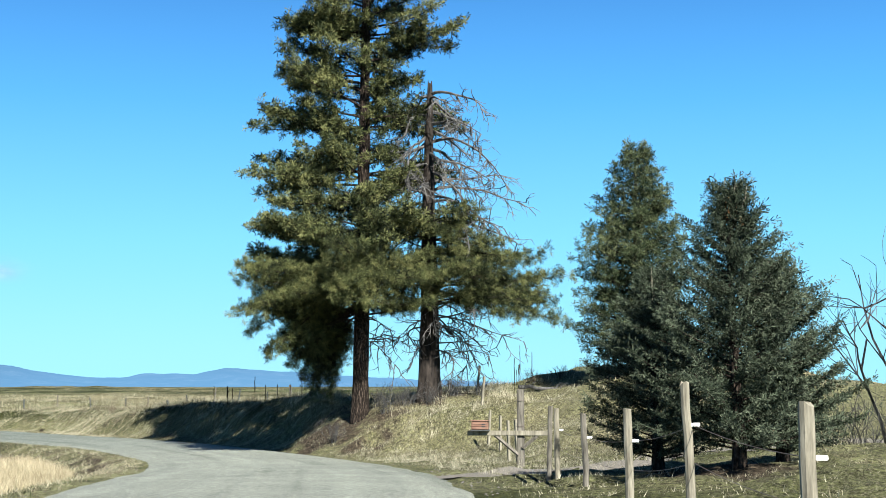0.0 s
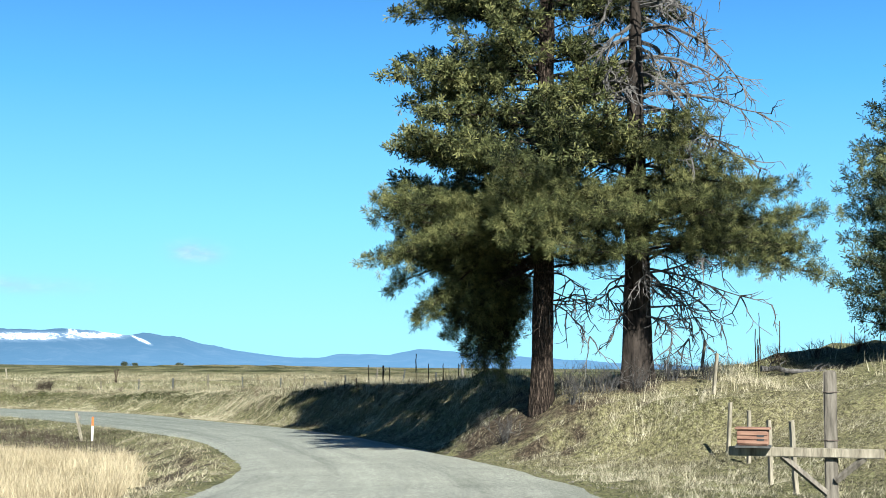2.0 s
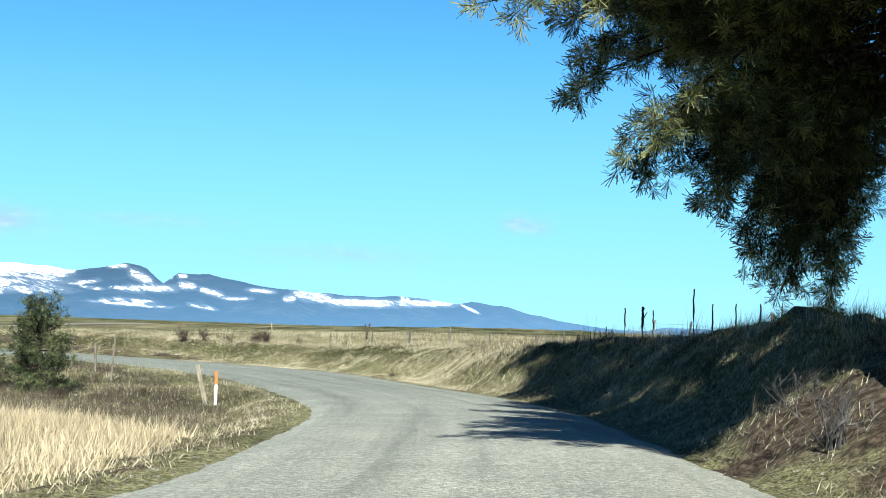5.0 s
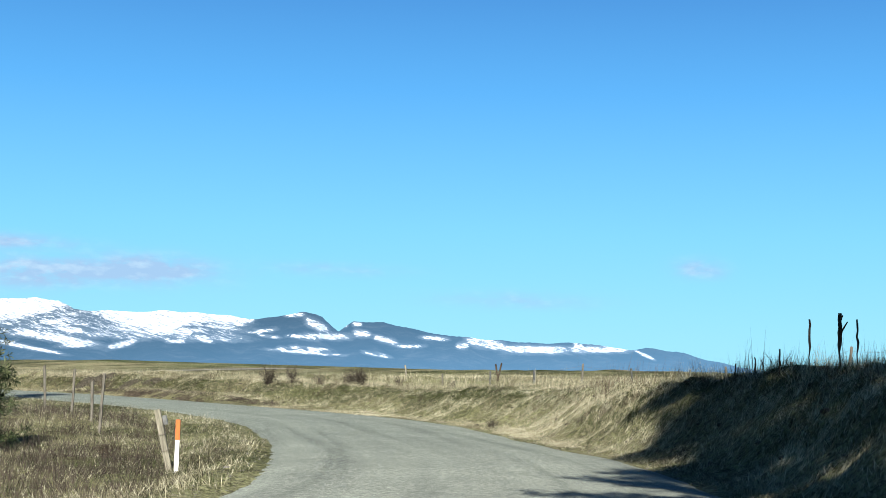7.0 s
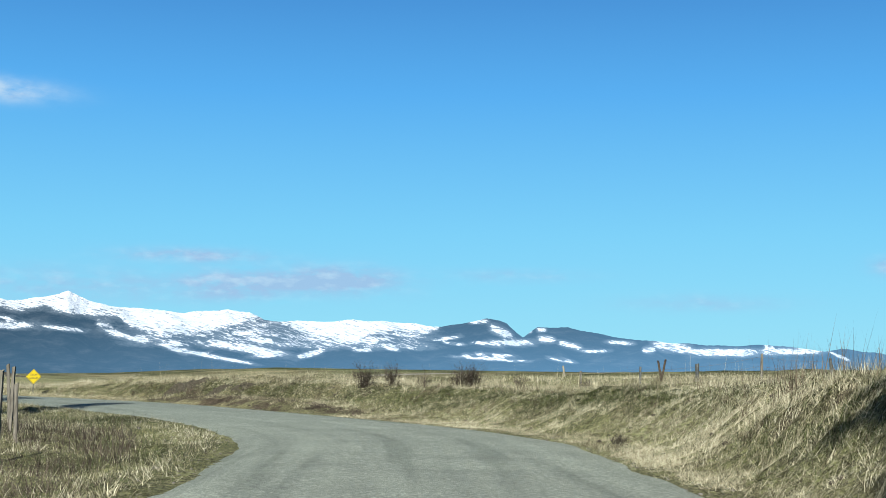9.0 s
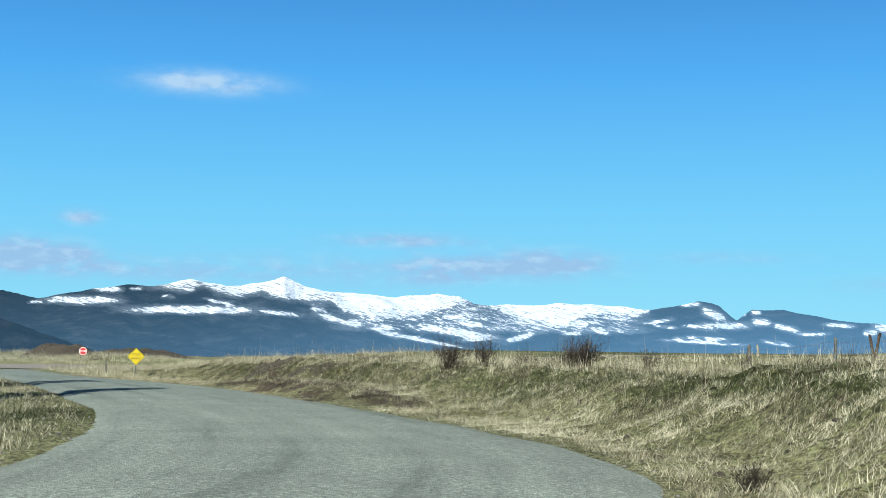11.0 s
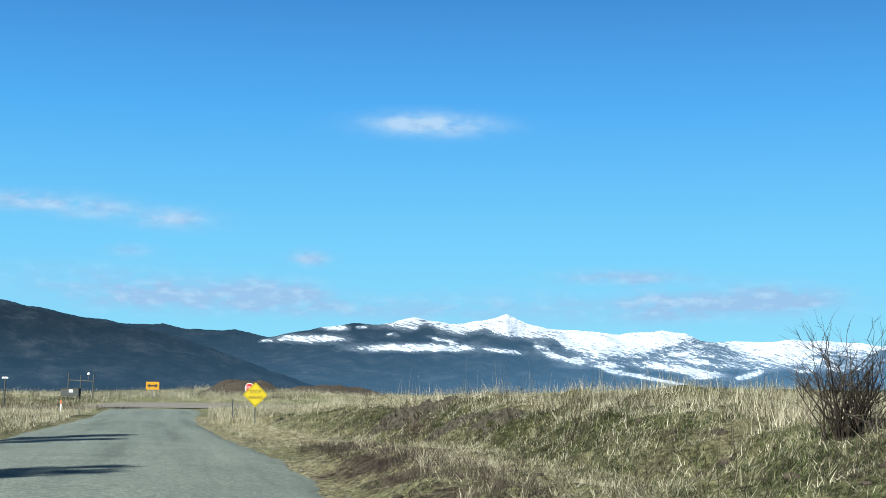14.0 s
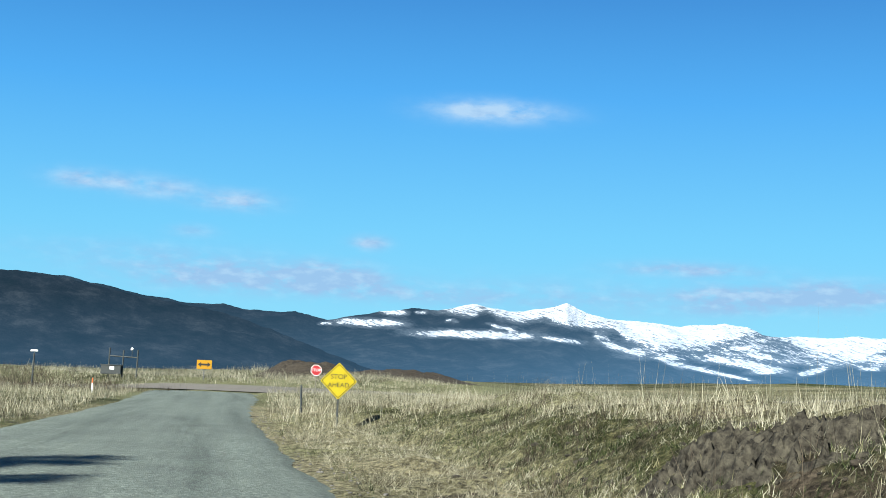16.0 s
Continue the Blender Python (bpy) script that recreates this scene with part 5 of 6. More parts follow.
for dz in (0.12, 0.42):
    wire_run("fence_wire", [(px, py, pz - dz) for px, py, pz in FIELD], "thin wire along the field fence posts")


fence_post(-72.0, 163.5, gz(-72.0, 163.5) + 1.3, 0.085, (0, -9), M_NEWPOST, 95, "pale leaning wooden post out in the field", False, False, "field fence posts")
for k, (px, py, tl) in enumerate([(-46.4, 131.8, (4, -9)), (-46.9, 132.6, (-3, 12))]):
    fence_post(px, py, gz(px, py) + 1.25, 0.06, tl, M_STALK, 96 + k, "dark leaning fence post out in the field", False, False, "field fence posts")


def mullein(x, y, h, r, seed):
    rs = np.random.RandomState(seed)
    bm = bmesh.new()
    n = 9
    tube(bm, [(0.007 * rs.normal(), 0.007 * rs.normal(), -0.05 + h * i / n) for i in range(n + 1)], [r * (0.5 if i < n * 0.4 else 1.25 * (1 - 0.35 * (i / n)) * rs.uniform(0.8, 1.2)) for i in range(n + 1)], 7)
    for _ in range(3 if r > 0.03 else 0):
        p = Vector((0, 0, h * rs.uniform(0.5, 0.75)))
        tube(bm, [p, p + Vector((rs.normal() * 0.06, rs.normal() * 0.06, 0.12)), p + Vector((rs.normal() * 0.07, rs.normal() * 0.07, h * 0.28))], [r * 0.5, r * 0.6, r * 0.3], 5)
    ob = part("mullein_stalk", bm, M_STALK)
    ob.matrix_basis = pose(x, y, gz(x, y))
    tagged(ob, "tall dry dark mullein stalk standing on the bank", "dead plant", group="mullein stalks")


for k, (mx, my, mh, mr) in enumerate([(-12.2, 77.4, 1.05, 0.036), (-13.4, 80.0, 1.0, 0.024), (-12.0, 77.9, 0.95, 0.022), (-10.6, 77.0, 1.45, 0.026), (-9.9, 76.2, 1.2, 0.022), (-9.2, 76.0, 1.1, 0.022), (-8.4, 75.2, 1.1, 0.022), (-13.9, 79.6, 0.6, 0.02), (-15.6, 82.2, 0.5, 0.02), (-7.6, 73.6, 1.0, 0.02), (-14.8, 81.0, 0.55, 0.018)]):
    mullein(mx, my, mh, mr, 500 + k)
for k in range(22):
    rk = np.random.RandomState(540 + k)
    mx, my = rk.uniform(2.5, 13), rk.uniform(56, 62)
    mullein(mx, my, rk.uniform(0.7, 1.7), 0.016, 560 + k)


def text_mesh(body, size, depth=0.002):
    cu = bpy.data.curves.new("lettering", "FONT")
    cu.body, cu.size, cu.extrude = body, size, depth
    cu.align_x, cu.align_y = "CENTER", "CENTER"
    tmp = new("lettering", cu)
    me = bpy.data.meshes.new_from_object(tmp.evaluated_get(bpy.context.evaluated_depsgraph_get()))
    bpy.data.objects.remove(tmp)
    return me


def plate(bm, corners, thick):
    f = [bm.verts.new((x, 0, z)) for x, z in corners]
    b = [bm.verts.new((x, thick, z)) for x, z in corners]
    bm.faces.new(f)
    bm.faces.new(b[::-1])
    for i in range(len(f)):
        j = (i + 1) % len(f)
        bm.faces.new((f[j], f[i], b[i], b[j]))
    bmesh.ops.recalc_face_normals(bm, faces=bm.faces)


def rounded(pts, r, k=4):
    out, n = [], len(pts)
    for i, p in enumerate(pts):
        p, a, b = Vector(p), Vector(pts[i - 1]), Vector(pts[(i + 1) % n])
        u, v = p + (a - p).normalized() * r, p + (b - p).normalized() * r
        for j in range(k + 1):
            t = j / k
            out.append(tuple((1 - t) ** 2 * u + 2 * t * (1 - t) * p + t * t * v))
    return out


def sign_post(ob, height, r=0.035, material=None):
    bm = bmesh.new()
    box(bm, 0, 0.035, height / 2 - 0.15, 2 * r, 0.05, height + 0.3, 0.006)
    part("post", bm, material or M_STEEL, ob)


def write_on(ob, body, size, z, material, x=0.0):
    t = part("lettering", text_mesh(body, size), material, ob)
    t.matrix_basis = pose(x, -0.006, z, 90, 0, 0)


def warning_sign():
    x, y, zc = -94.17, 127.34, -2.735
    z0 = gz(x, y)
    ob = empty("warning_sign", x, y, z0, 62, label="yellow diamond road sign reading STOP AHEAD on a steel post", category="road sign")
    h, r = zc - z0, 0.539
    sign_post(ob, h + r * 0.8, 0.03, M_DARKSTEEL)
    bm = bmesh.new()
    plate(bm, [(p[0], p[1] + h) for p in rounded([(0, -r), (r, 0), (0, r), (-r, 0)], 0.05)], 0.006)
    panel = part("panel", bm, M_YELLOW, ob)
    for s, m, dy in ((0.93, M_BLACK, -0.0025),):
        outer = rounded([(0, -r * s), (r * s, 0), (0, r * s), (-r * s, 0)], 0.05)
        inner = rounded([(0, -r * s + 0.025), (r * s - 0.025, 0), (0, r * s - 0.025), (-r * s + 0.025, 0)], 0.045)
        bm = bmesh.new()
        a = [bm.verts.new((p[0], dy, p[1] + h)) for p in outer]
        b = [bm.verts.new((p[0], dy, p[1] + h)) for p in inner]
        for i in range(len(a)):
            j = (i + 1) % len(a)
            bm.faces.new((a[i], a[j], b[j], b[i]))
        bmesh.ops.solidify(bm, geom=bm.faces[:], thickness=0.002)
        part("border", bm, m, panel, "thin black border")
    write_on(panel, "STOP", 0.20, h + 0.12, M_BLACK)
    write_on(panel, "AHEAD", 0.19, h - 0.12, M_BLACK)


def stop_sign():
    x, y, zc = -151.9, 156.5, -2.59
    z0 = gz(x, y)
    ob = empty("stop_sign", x, y, z0, 62, label="red octagonal stop sign on a pale post at the junction", category="road sign")
    h, r = zc - z0, 0.44
    bm = bmesh.new()
    box(bm, 0, 0.035, h / 2 - 0.15, 0.09, 0.06, h + 0.3, 0.006)
    part("post", bm, M_NEWPOST, ob)
    for rr, m, dy, nm in ((r, M_WHITE, 0.0, "border"), (r * 0.9, M_RED, -0.005, "panel")):
        bm = bmesh.new()
        plate(bm, [(rr * math.cos(a), h + rr * math.sin(a)) for a in (math.pi / 8 + k * math.pi / 4 for k in range(8))], 0.006)
        o = part(nm, bm, m, ob)
        o.location.y = dy
    write_on(o, "STOP", 0.30, h, M_WHITE)


def arrow_sign():
    x, y, zc = -179.7, 159.05, -2.55
    z0 = gz(x, y)
    ob = empty("arrow_sign", x, y, z0, 66, label="amber rectangular sign with a black double-headed arrow", category="road sign")
    h = zc - z0
    sign_post(ob, h + 0.2, 0.05)
    bm = bmesh.new()
    plate(bm, [(p[0], p[1] + h) for p in rounded([(-0.7, -0.42), (0.7, -0.42), (0.7, 0.42), (-0.7, 0.42)], 0.05)], 0.008)
    panel = part("panel", bm, M_AMBER, ob)
    bm = bmesh.new()
    plate(bm, [(x_, h + z_) for x_, z_ in [(-0.58, 0), (-0.3, -0.24), (-0.3, -0.09), (0.3, -0.09), (0.3, -0.24), (0.58, 0), (0.3, 0.24), (0.3, 0.09), (-0.3, 0.09), (-0.3, 0.24)]], 0.004)
    o = part("arrow", bm, M_BLACK, panel, "black double-headed arrow")
    o.location.y = -0.006


warning_sign()
stop_sign()
arrow_sign()


def pipe_frame():
    x, y = -185.4, 153.1
    z0 = gz(x, y)
    ob = empty("pipe_frame", x, y, z0, 62, label="dark steel pipe frame with cross rail at the junction", category="frame")
    top = -1.32 - z0
    for px, ph in ((-1.3, top), (0.0, top - 0.2), (1.35, top - 0.1)):
        bm = bmesh.new()
        tube(bm, [(px, 0, -0.2), (px + 0.05, 0, ph)], [0.08, 0.075], 8)
        part("upright", bm, M_DARKSTEEL, ob)
    bm = bmesh.new()
    tube(bm, [(-1.28, 0, top - 0.75), (1.38, 0, top - 0.85)], [0.06, 0.06], 8)
    part("rail", bm, M_DARKSTEEL, ob)
    bm = bmesh.new()
    bmesh.ops.create_uvsphere(bm, u_segments=12, v_segments=8, radius=0.16)
    o = part("lamp_globe", bm, M_WHITE, ob, "small white globe")
    o.location = (0.85, 0, top - 0.05)
    bm = bmesh.new()
    tube(bm, [(0.85, 0, top - 0.82), (0.85, 0, top - 0.1)], [0.03, 0.03], 6)
    part("globe_stem", bm, M_DARKSTEEL, ob)
    cab = empty("utility_cabinet", x - 0.35, y - 0.95, gz(x - 0.35, y - 0.95), 62, label="dark green metal utility cabinet with a white placard", category="cabinet")
    bm = bmesh.new()
    box(bm, 0, 0, 0.36, 1.9, 0.7, 0.85, 0.04)
    body = part("body", bm, M_DARKSTEEL, cab)
    bm = bmesh.new()
    box(bm, 0, 0, 0.81, 2.0, 0.8, 0.08, 0.02)
    part("lid", bm, M_DARKSTEEL, cab)
    bm = bmesh.new()
    box(bm, 0.1, -0.36, 0.52, 0.42, 0.02, 0.3, 0.004)
    part("placard", bm, M_WHITE, body, "white placard")


pipe_frame()


def marker_pole():
    x, y = -174.3, 141.4
    z0 = gz(x, y)
    ob = empty("bird_box_pole", x, y, z0, 62, label="dark pole with a small white box on top", category="pole")
    bm = bmesh.new()
    tube(bm, [(0, 0, -0.2), (0.03, 0, 1.2), (0.06, 0, 2.75)], [0.08, 0.075, 0.07], 8)
    part("pole", bm, M_DARKSTEEL, ob)
    bm = bmesh.new()
    box(bm, 0.06, 0, 2.98, 0.6, 0.25, 0.16, 0.02)
    part("box", bm, M_WHITE, ob, "white box")
    bm = bmesh.new()
    tube(bm, [(0.06, 0, 2.7), (0.06, 0, 2.92)], [0.03, 0.03], 6)
    part("bracket", bm, M_STEEL, ob)


marker_pole()
fence_post(-104.9, 131.6, gz(-104.9, 131.6) + 1.15, 0.04, (0, -4), M_DARKSTEEL, 90, "thin dark steel post beside the warning sign", True, False, "posts by the junction")


def heap(name, x, y, sx, sy, h, seed, label, cat, crag=0.0, material=None):
    n = 64
    g = np.linspace(-1, 1, n)
    X, Y = np.meshgrid(g, g)
    d = np.clip(1 - np.hypot(X, Y), 0, 1)
    Z = h * sstep(d * 1.5) * (0.85 + 0.15 * fbm(X * sx, Y * sy, seed, 5.0, 4)) - 0.06
    Z = Z + crag * (0.5 - np.abs(fbm(X * sx, Y * sy, seed + 3, 0.55, 4)) * 0.9) * sstep(d * 3)
    wx, wy = x + X * sx, y + Y * sy
    Z = Z + surface_z(wx.ravel(), wy.ravel()).reshape(Z.shape)
    idx = np.arange(n * n).reshape(n, n)
    f = np.column_stack([idx[:-1, :-1].ravel(), idx[:-1, 1:].ravel(), idx[1:, 1:].ravel(), idx[1:, :-1].ravel()])
    me = flat_mesh(name, np.column_stack([wx.ravel(), wy.ravel(), Z.ravel()]), f, 4)
    return tagged(part(name, me, material or M_DIRT), label, cat)


heap("earth_mound", -197.0, 178.5, 7.0, 6.0, 1.35, 7, "long heap of bare brown earth beyond the junction", "earth mound")
heap("earth_mound", -200.0, 193.0, 12.0, 8.0, 1.05, 9, "low spread heap of dark earth beyond the junction", "earth mound")


M_CLAY = two_scale("crumbling_clay", (0.015, 0.013, 0.010), (0.088, 0.079, 0.057), 9, 1.6, relief=0.10)
heap("earth_outcrop", -68.9, 118.6, 1.9, 1.15, 0.20, 15, "crumbling brown earth outcrop in the grassy bank", "earth outcrop", 0.27, M_CLAY)
heap("earth_outcrop", -64.1, 116.4, 1.2, 0.75, 0.12, 16, "low crumbling patch of bare earth in the bank", "earth outcrop", 0.24, M_CLAY)
heap("earth_outcrop", -61.6, 115.7, 0.9, 0.7, 0.14, 17, "clod of root-bound earth jutting from the bank", "earth outcrop", 0.20, M_CLAY)


def fallen_log(x, y, length, r, turn, lift, seed):
    rs = np.random.RandomState(seed)
    bm = bmesh.new()
    n = 8
    tube(bm, [(length * (i / n - 0.5), 0.04 * rs.normal(), 0.03 * rs.normal()) for i in range(n + 1)], [r * rs.uniform(0.85, 1.1) * (1 - 0.3 * i / n) for i in range(n + 1)], 8)
    for _ in range(4):
        a = rs.uniform(-0.4, 0.4) * length
        tube(bm, [(a, 0, 0), (a + 0.12, rs.normal() * 0.12, 0.18), (a + 0.3, rs.normal() * 0.2, 0.3)], [r * 0.35, r * 0.25, r * 0.1], 5)
    ob = part("fallen_log", bm, M_DEADWOOD)
    ob.matrix_basis = pose(x, y, gz(x, y) + lift, 0, 4, turn)
    tagged(ob, "weathered grey fallen log lying on the slope crest", "log")


def far_tree(x, y, height, width, seed):
    rs = np.random.RandomState(seed)
    z = float(surface_z(np.array([x]), np.array([y]))[0])
    ob = empty("far_tree", x, y, z, label="dark round tree far out on the plain", category="tree")
    bm = bmesh.new()
    tube(bm, [(0, 0, -0.3), (0.1, 0, height * 0.5)], [0.18, 0.1], 6)
    part("trunk", bm, M_BARK, ob)
    c = rs.normal(size=(420, 3)) * np.array([width * 0.24, width * 0.24, height * 0.20]) + np.array([0, 0, height * 0.55])
    part("crown", needle_mesh("crown", c, rs.normal(size=(420, 3)), 3, 0.6, 0.2, 0.9, rs), M_SPRUCE, ob)


fallen_log(4.2, 58.6, 2.0, 0.09, 8, 0.14, 5)
for k, (tx, ty, th, tw) in enumerate([(-326.0, 856.0, 2.6, 4.0), (-320.0, 859.0, 2.0, 3.0), (-293.0, 867.0, 2.2, 4.5)]):
    far_tree(tx, ty, th, tw, 900 + k)
fallen_log(8.6, 59.2, 2.2, 0.07, -12, 0.10, 6)


# crossing road and gravel apron at the junction
def strip(name, pts, width, lift, material, label, cat):
    p = smooth_line(pts, 60)
    t = np.gradient(p, axis=0)
    t /= np.hypot(*t.T)[:, None]
    nr = np.column_stack([t[:, 1], -t[:, 0]])
    k = 9
    v = []
    for j in range(k):
        o = (-1 + 2 * j / (k - 1)) * width / 2
        q = p + nr * o
        v.append(np.column_stack([q, surface_z(q[:, 0], q[:, 1]) + lift]))
    v = np.stack(v, 1).reshape(-1, 3)
    idx = np.arange(60 * k).reshape(60, k)
    f = np.column_stack([idx[:-1, :-1].ravel(), idx[:-1, 1:].ravel(), idx[1:, 1:].ravel(), idx[1:, :-1].ravel()])
    return tagged(part(name, flat_mesh(name, v, f, 4), material), label, cat, kind="structure")


strip("side_road", [(-222, 47), (-196, 104), (-172, 157), (-150, 205), (-108, 297)], 6.5, 0.05, M_GRAVEL, "pale gravel road crossing at the junction", "road")
strip("driveway", [(-0.4, 27.5), (1.2, 28.6), (3.2, 29.6), (7, 31.0), (14, 33)], 2.6, 0.025, M_GRAVEL, "pale gravel driveway entrance", "driveway")


# ---- grass, stalks and stones ----
def blades(name, x, y, count, h, lean, width, material, label, seed, spread=0.10, bent=False, downhill=0.0):
    rs = np.random.RandomState(seed)
    n = len(x)
    z = surface_z(x, y)
    fall = np.column_stack([surface_z(x + 0.25, y) - z, surface_z(x, y + 0.25) - z]) / 0.25
    if downhill:
        slope = -downhill * fall
    else:
        slope = np.zeros((n, 2))
    m = n * count
    bx = np.repeat(x, count) + rs.normal(size=m) * spread
    by = np.repeat(y, count) + rs.normal(size=m) * spread
    bz = surface_z(bx, by) - 0.012
    hh = np.repeat(rs.uniform(h[0], h[1], n), count) * rs.uniform(0.55, 1.1, m)
    tuft = np.repeat(rs.normal(size=(n, 2)), count, 0) * lean * 0.7 + rs.normal(size=(m, 2)) * lean + np.repeat(slope, count, 0)
    top = np.column_stack([tuft, np.ones(m)])
    top = unit(top) * hh[:, None]
    top[:, 2] += 0.65 * (top[:, :2] * np.repeat(fall, count, 0)).sum(1)
    top[:, 2] += rs.uniform(0.05, 0.42, m) * hh
    base = np.column_stack([bx, by, bz])
    a = rs.uniform(0, 6.283, m)
    side = np.column_stack([np.cos(a), np.sin(a), np.zeros(m)]) * (width * rs.uniform(0.6, 1.3, m))[:, None]
    if not bent:
        v = np.stack([base - side, base + side, base + top], 1).reshape(-1, 3)
        me = flat_mesh(name, v, np.arange(len(v)).reshape(-1, 3), 3)
    else:
        mid = base + top * 0.55 + np.column_stack([np.zeros((m, 2)), 0.10 * hh])
        v = np.stack([base - side, base + side, mid + side * 0.7, mid - side * 0.7, base + top], 1).reshape(-1, 3)
        i = np.arange(m) * 5
        f = np.concatenate([np.column_stack([i, i + 1, i + 2]), np.column_stack([i, i + 2, i + 3]), np.column_stack([i + 3, i + 2, i + 4])])
        me = flat_mesh(name, v, f, 3)
    return tagged(part(name, me, material), label, "grass", kind="stuff")


def along(side, y0, y1, e0, e1, per_m2, seed, patchy=0.0, scale=3.0):
    """Scattered places beside the road, between two stations and two distances from its edge."""
    rs = np.random.RandomState(seed)
    ok = np.where((MID[:, 1] >= y0) & (MID[:, 1] <= y1))[0]
    step = np.hypot(*(MID[1] - MID[0]))
    n = int(len(ok) * step * (e1 - e0) * per_m2)
    i = ok[rs.randint(0, len(ok), n)]
    o = side * (HALF[i] + rs.uniform(e0, e1, n))
    j = rs.uniform(-0.5, 0.5, n) * step
    x = MID[i, 0] + NRM[i, 0] * o + TAN[i, 0] * j
    y = MID[i, 1] + NRM[i, 1] * o + TAN[i, 1] * j
    if patchy:
        keep = fbm(x, y, seed, scale, 3) * 0.5 + 0.5 > rs.uniform(0, 1, n) * patchy
        x, y = x[keep], y[keep]
    near = np.minimum(np.hypot(x + 3.2, y - 55.3), np.hypot(x + 0.6, y - 56.2))
    keep = rs.uniform(0, 1, len(x)) < np.clip((near - 1.0) / 2.2, 0.12, 1.0)
    return x[keep], y[keep]


def hollow(x, y):
    """Which places lie in the grassy hollow inside the first bend."""
    return y < 64.0 + 0.48 * (-19.8 - x)


def above_cut(x, y):
    """Which places lie clear of the bare undercut foot of the bank."""
    i, d = road_coords(x, y)
    e, yc = np.abs(d) - HALF[i], MID[i, 1]
    return (e > 1.5 + 0.3 * fbm(x, y, 77, 1.2, 2)) | (yc < 100.5) | (yc > 111.5)


def only(keep, xy):
    k = keep(*xy)
    return xy[0][k], xy[1][k]


# the bank beside the straight: a mat of fallen straw at its foot, green turf above, tall bleached grass on the crest
blades("verge_straw", *only(above_cut, along(1, 82, 108, 0.25, 3.1, 120, 201, 0.4, 1.0)), 13, (0.05, 0.17), 1.6, 0.0040, M_PALE, "matted fallen pale straw along the verge", 1, 0.13)
blades("verge_straw", *only(above_cut, along(1, 106, 121, 0.5, 3.0, 55, 241, 1.0, 1.4)), 10, (0.08, 0.24), 1.4, 0.0046, M_PALE, "tangled pale straw on the low bank", 24, 0.12)
blades("bank_turf", *along(1, 86, 121, 2.7, 4.7, 90, 218, 0.75, 1.3), 10, (0.06, 0.17), 0.9, 0.0054, M_TURF, "clumps of green and brown turf on the bank", 18, 0.10)
blades("bank_thatch", *along(1, 87, 122, 2.2, 5.2, 105, 248, 0.75, 1.1), 9, (0.05, 0.16), 1.2, 0.0050, M_STRAW, "brown thatch of old grass over the bank", 31, 0.11)
blades("upper_bank_grass", *along(1, 87, 110, 2.6, 5.6, 20, 215, 1.0, 0.9), 10, (0.09, 0.24), 0.9, 0.0032, M_STRAW, "dry grass tufts on the upper bank", 15, 0.10)
blades("crest_grass", *along(1, 84, 128, 4.5, 9.5, 36, 202, 0.7, 3.0), 8, (0.15, 0.38), 0.4, 0.0042, M_PALE, "tall bleached dry grass along the bank crest", 2, 0.12)
blades("root_fringe", *along(1, 100, 111, 0.7, 1.9, 60, 242, 0.5, 1.5), 14, (0.08, 0.24), 0.6, 0.0040, M_TWIG, "dark hanging roots along the undercut bank foot", 25, 0.08, False, 1.6)
# the bank round the bend
blades("bank_straw", *along(1, 57, 88, 0.3, 3.2, 105, 243, 0.6, 1.1), 10, (0.08, 0.22), 2.0, 0.0055, M_PALE, "matted pale straw at the bank foot", 26, 0.13)
blades("bank_grass", *along(1, 42, 90, 0.4, 5.4, 50, 214, 0.9, 1.3), 8, (0.09, 0.24), 1.3, 0.0052, M_STRAW, "matted dry grass on the road bank", 14, 0.12, False, 0.3)
blades("bank_turf", *along(1, 57, 85, 1.5, 4.6, 46, 203, 0.9, 1.8), 9, (0.10, 0.26), 0.75, 0.0058, M_TURF, "short green and brown turf on the bank", 3, 0.12)
blades("crest_grass", *along(1, 50, 86, 3.0, 9.0, 16, 244, 0.8, 3.0), 8, (0.22, 0.52), 0.34, 0.0055, M_PALE, "pale dry grass along the crest above the bend", 27, 0.12)
# inside the bend
blades("verge_straw", *along(-1, 18, 82, 0.3, 2.7, 22, 217, 1.1, 1.2), 8, (0.08, 0.26), 1.8, 0.0055, M_PALE, "trodden pale straw beside the road", 17, 0.12, True)
blades("verge_turf", *only(lambda x, y: (y < 34) | (y > 66), along(-1, 18, 130, 0.25, 3.2, 15, 204, 0.9, 1.4)), 8, (0.05, 0.16), 0.8, 0.0058, M_TURF, "short trodden turf beside the road", 4, 0.12)
blades("verge_litter", *along(-1, 33, 68, 0.3, 3.0, 26, 254, 0.9, 1.1), 8, (0.03, 0.11), 1.3, 0.0050, M_STALK, "brown trodden litter along the inner verge", 34, 0.12)
blades("dead_brush", *only(lambda x, y: ~hollow(x, y), along(-1, 62, 84, 1.0, 9, 30, 258, 0.8, 1.6)), 9, (0.06, 0.20), 1.1, 0.0052, M_TWIG, "low brown dead weeds inside the bend", 36, 0.13)
blades("verge_tufts", *along(-1, 33, 68, 0.3, 3.0, 7, 255, 0.9, 1.6), 10, (0.04, 0.12), 0.8, 0.0050, M_TURF, "low green tufts in the brown verge", 35, 0.08)
blades("golden_field", *only(hollow, along(-1, 30, 76, 2.6, 17, 36, 205, 0.35, 5.0)), 7, (0.26, 0.50), 0.6, 0.011, M_GOLD, "thick golden dry grass in the hollow", 5, 0.15)
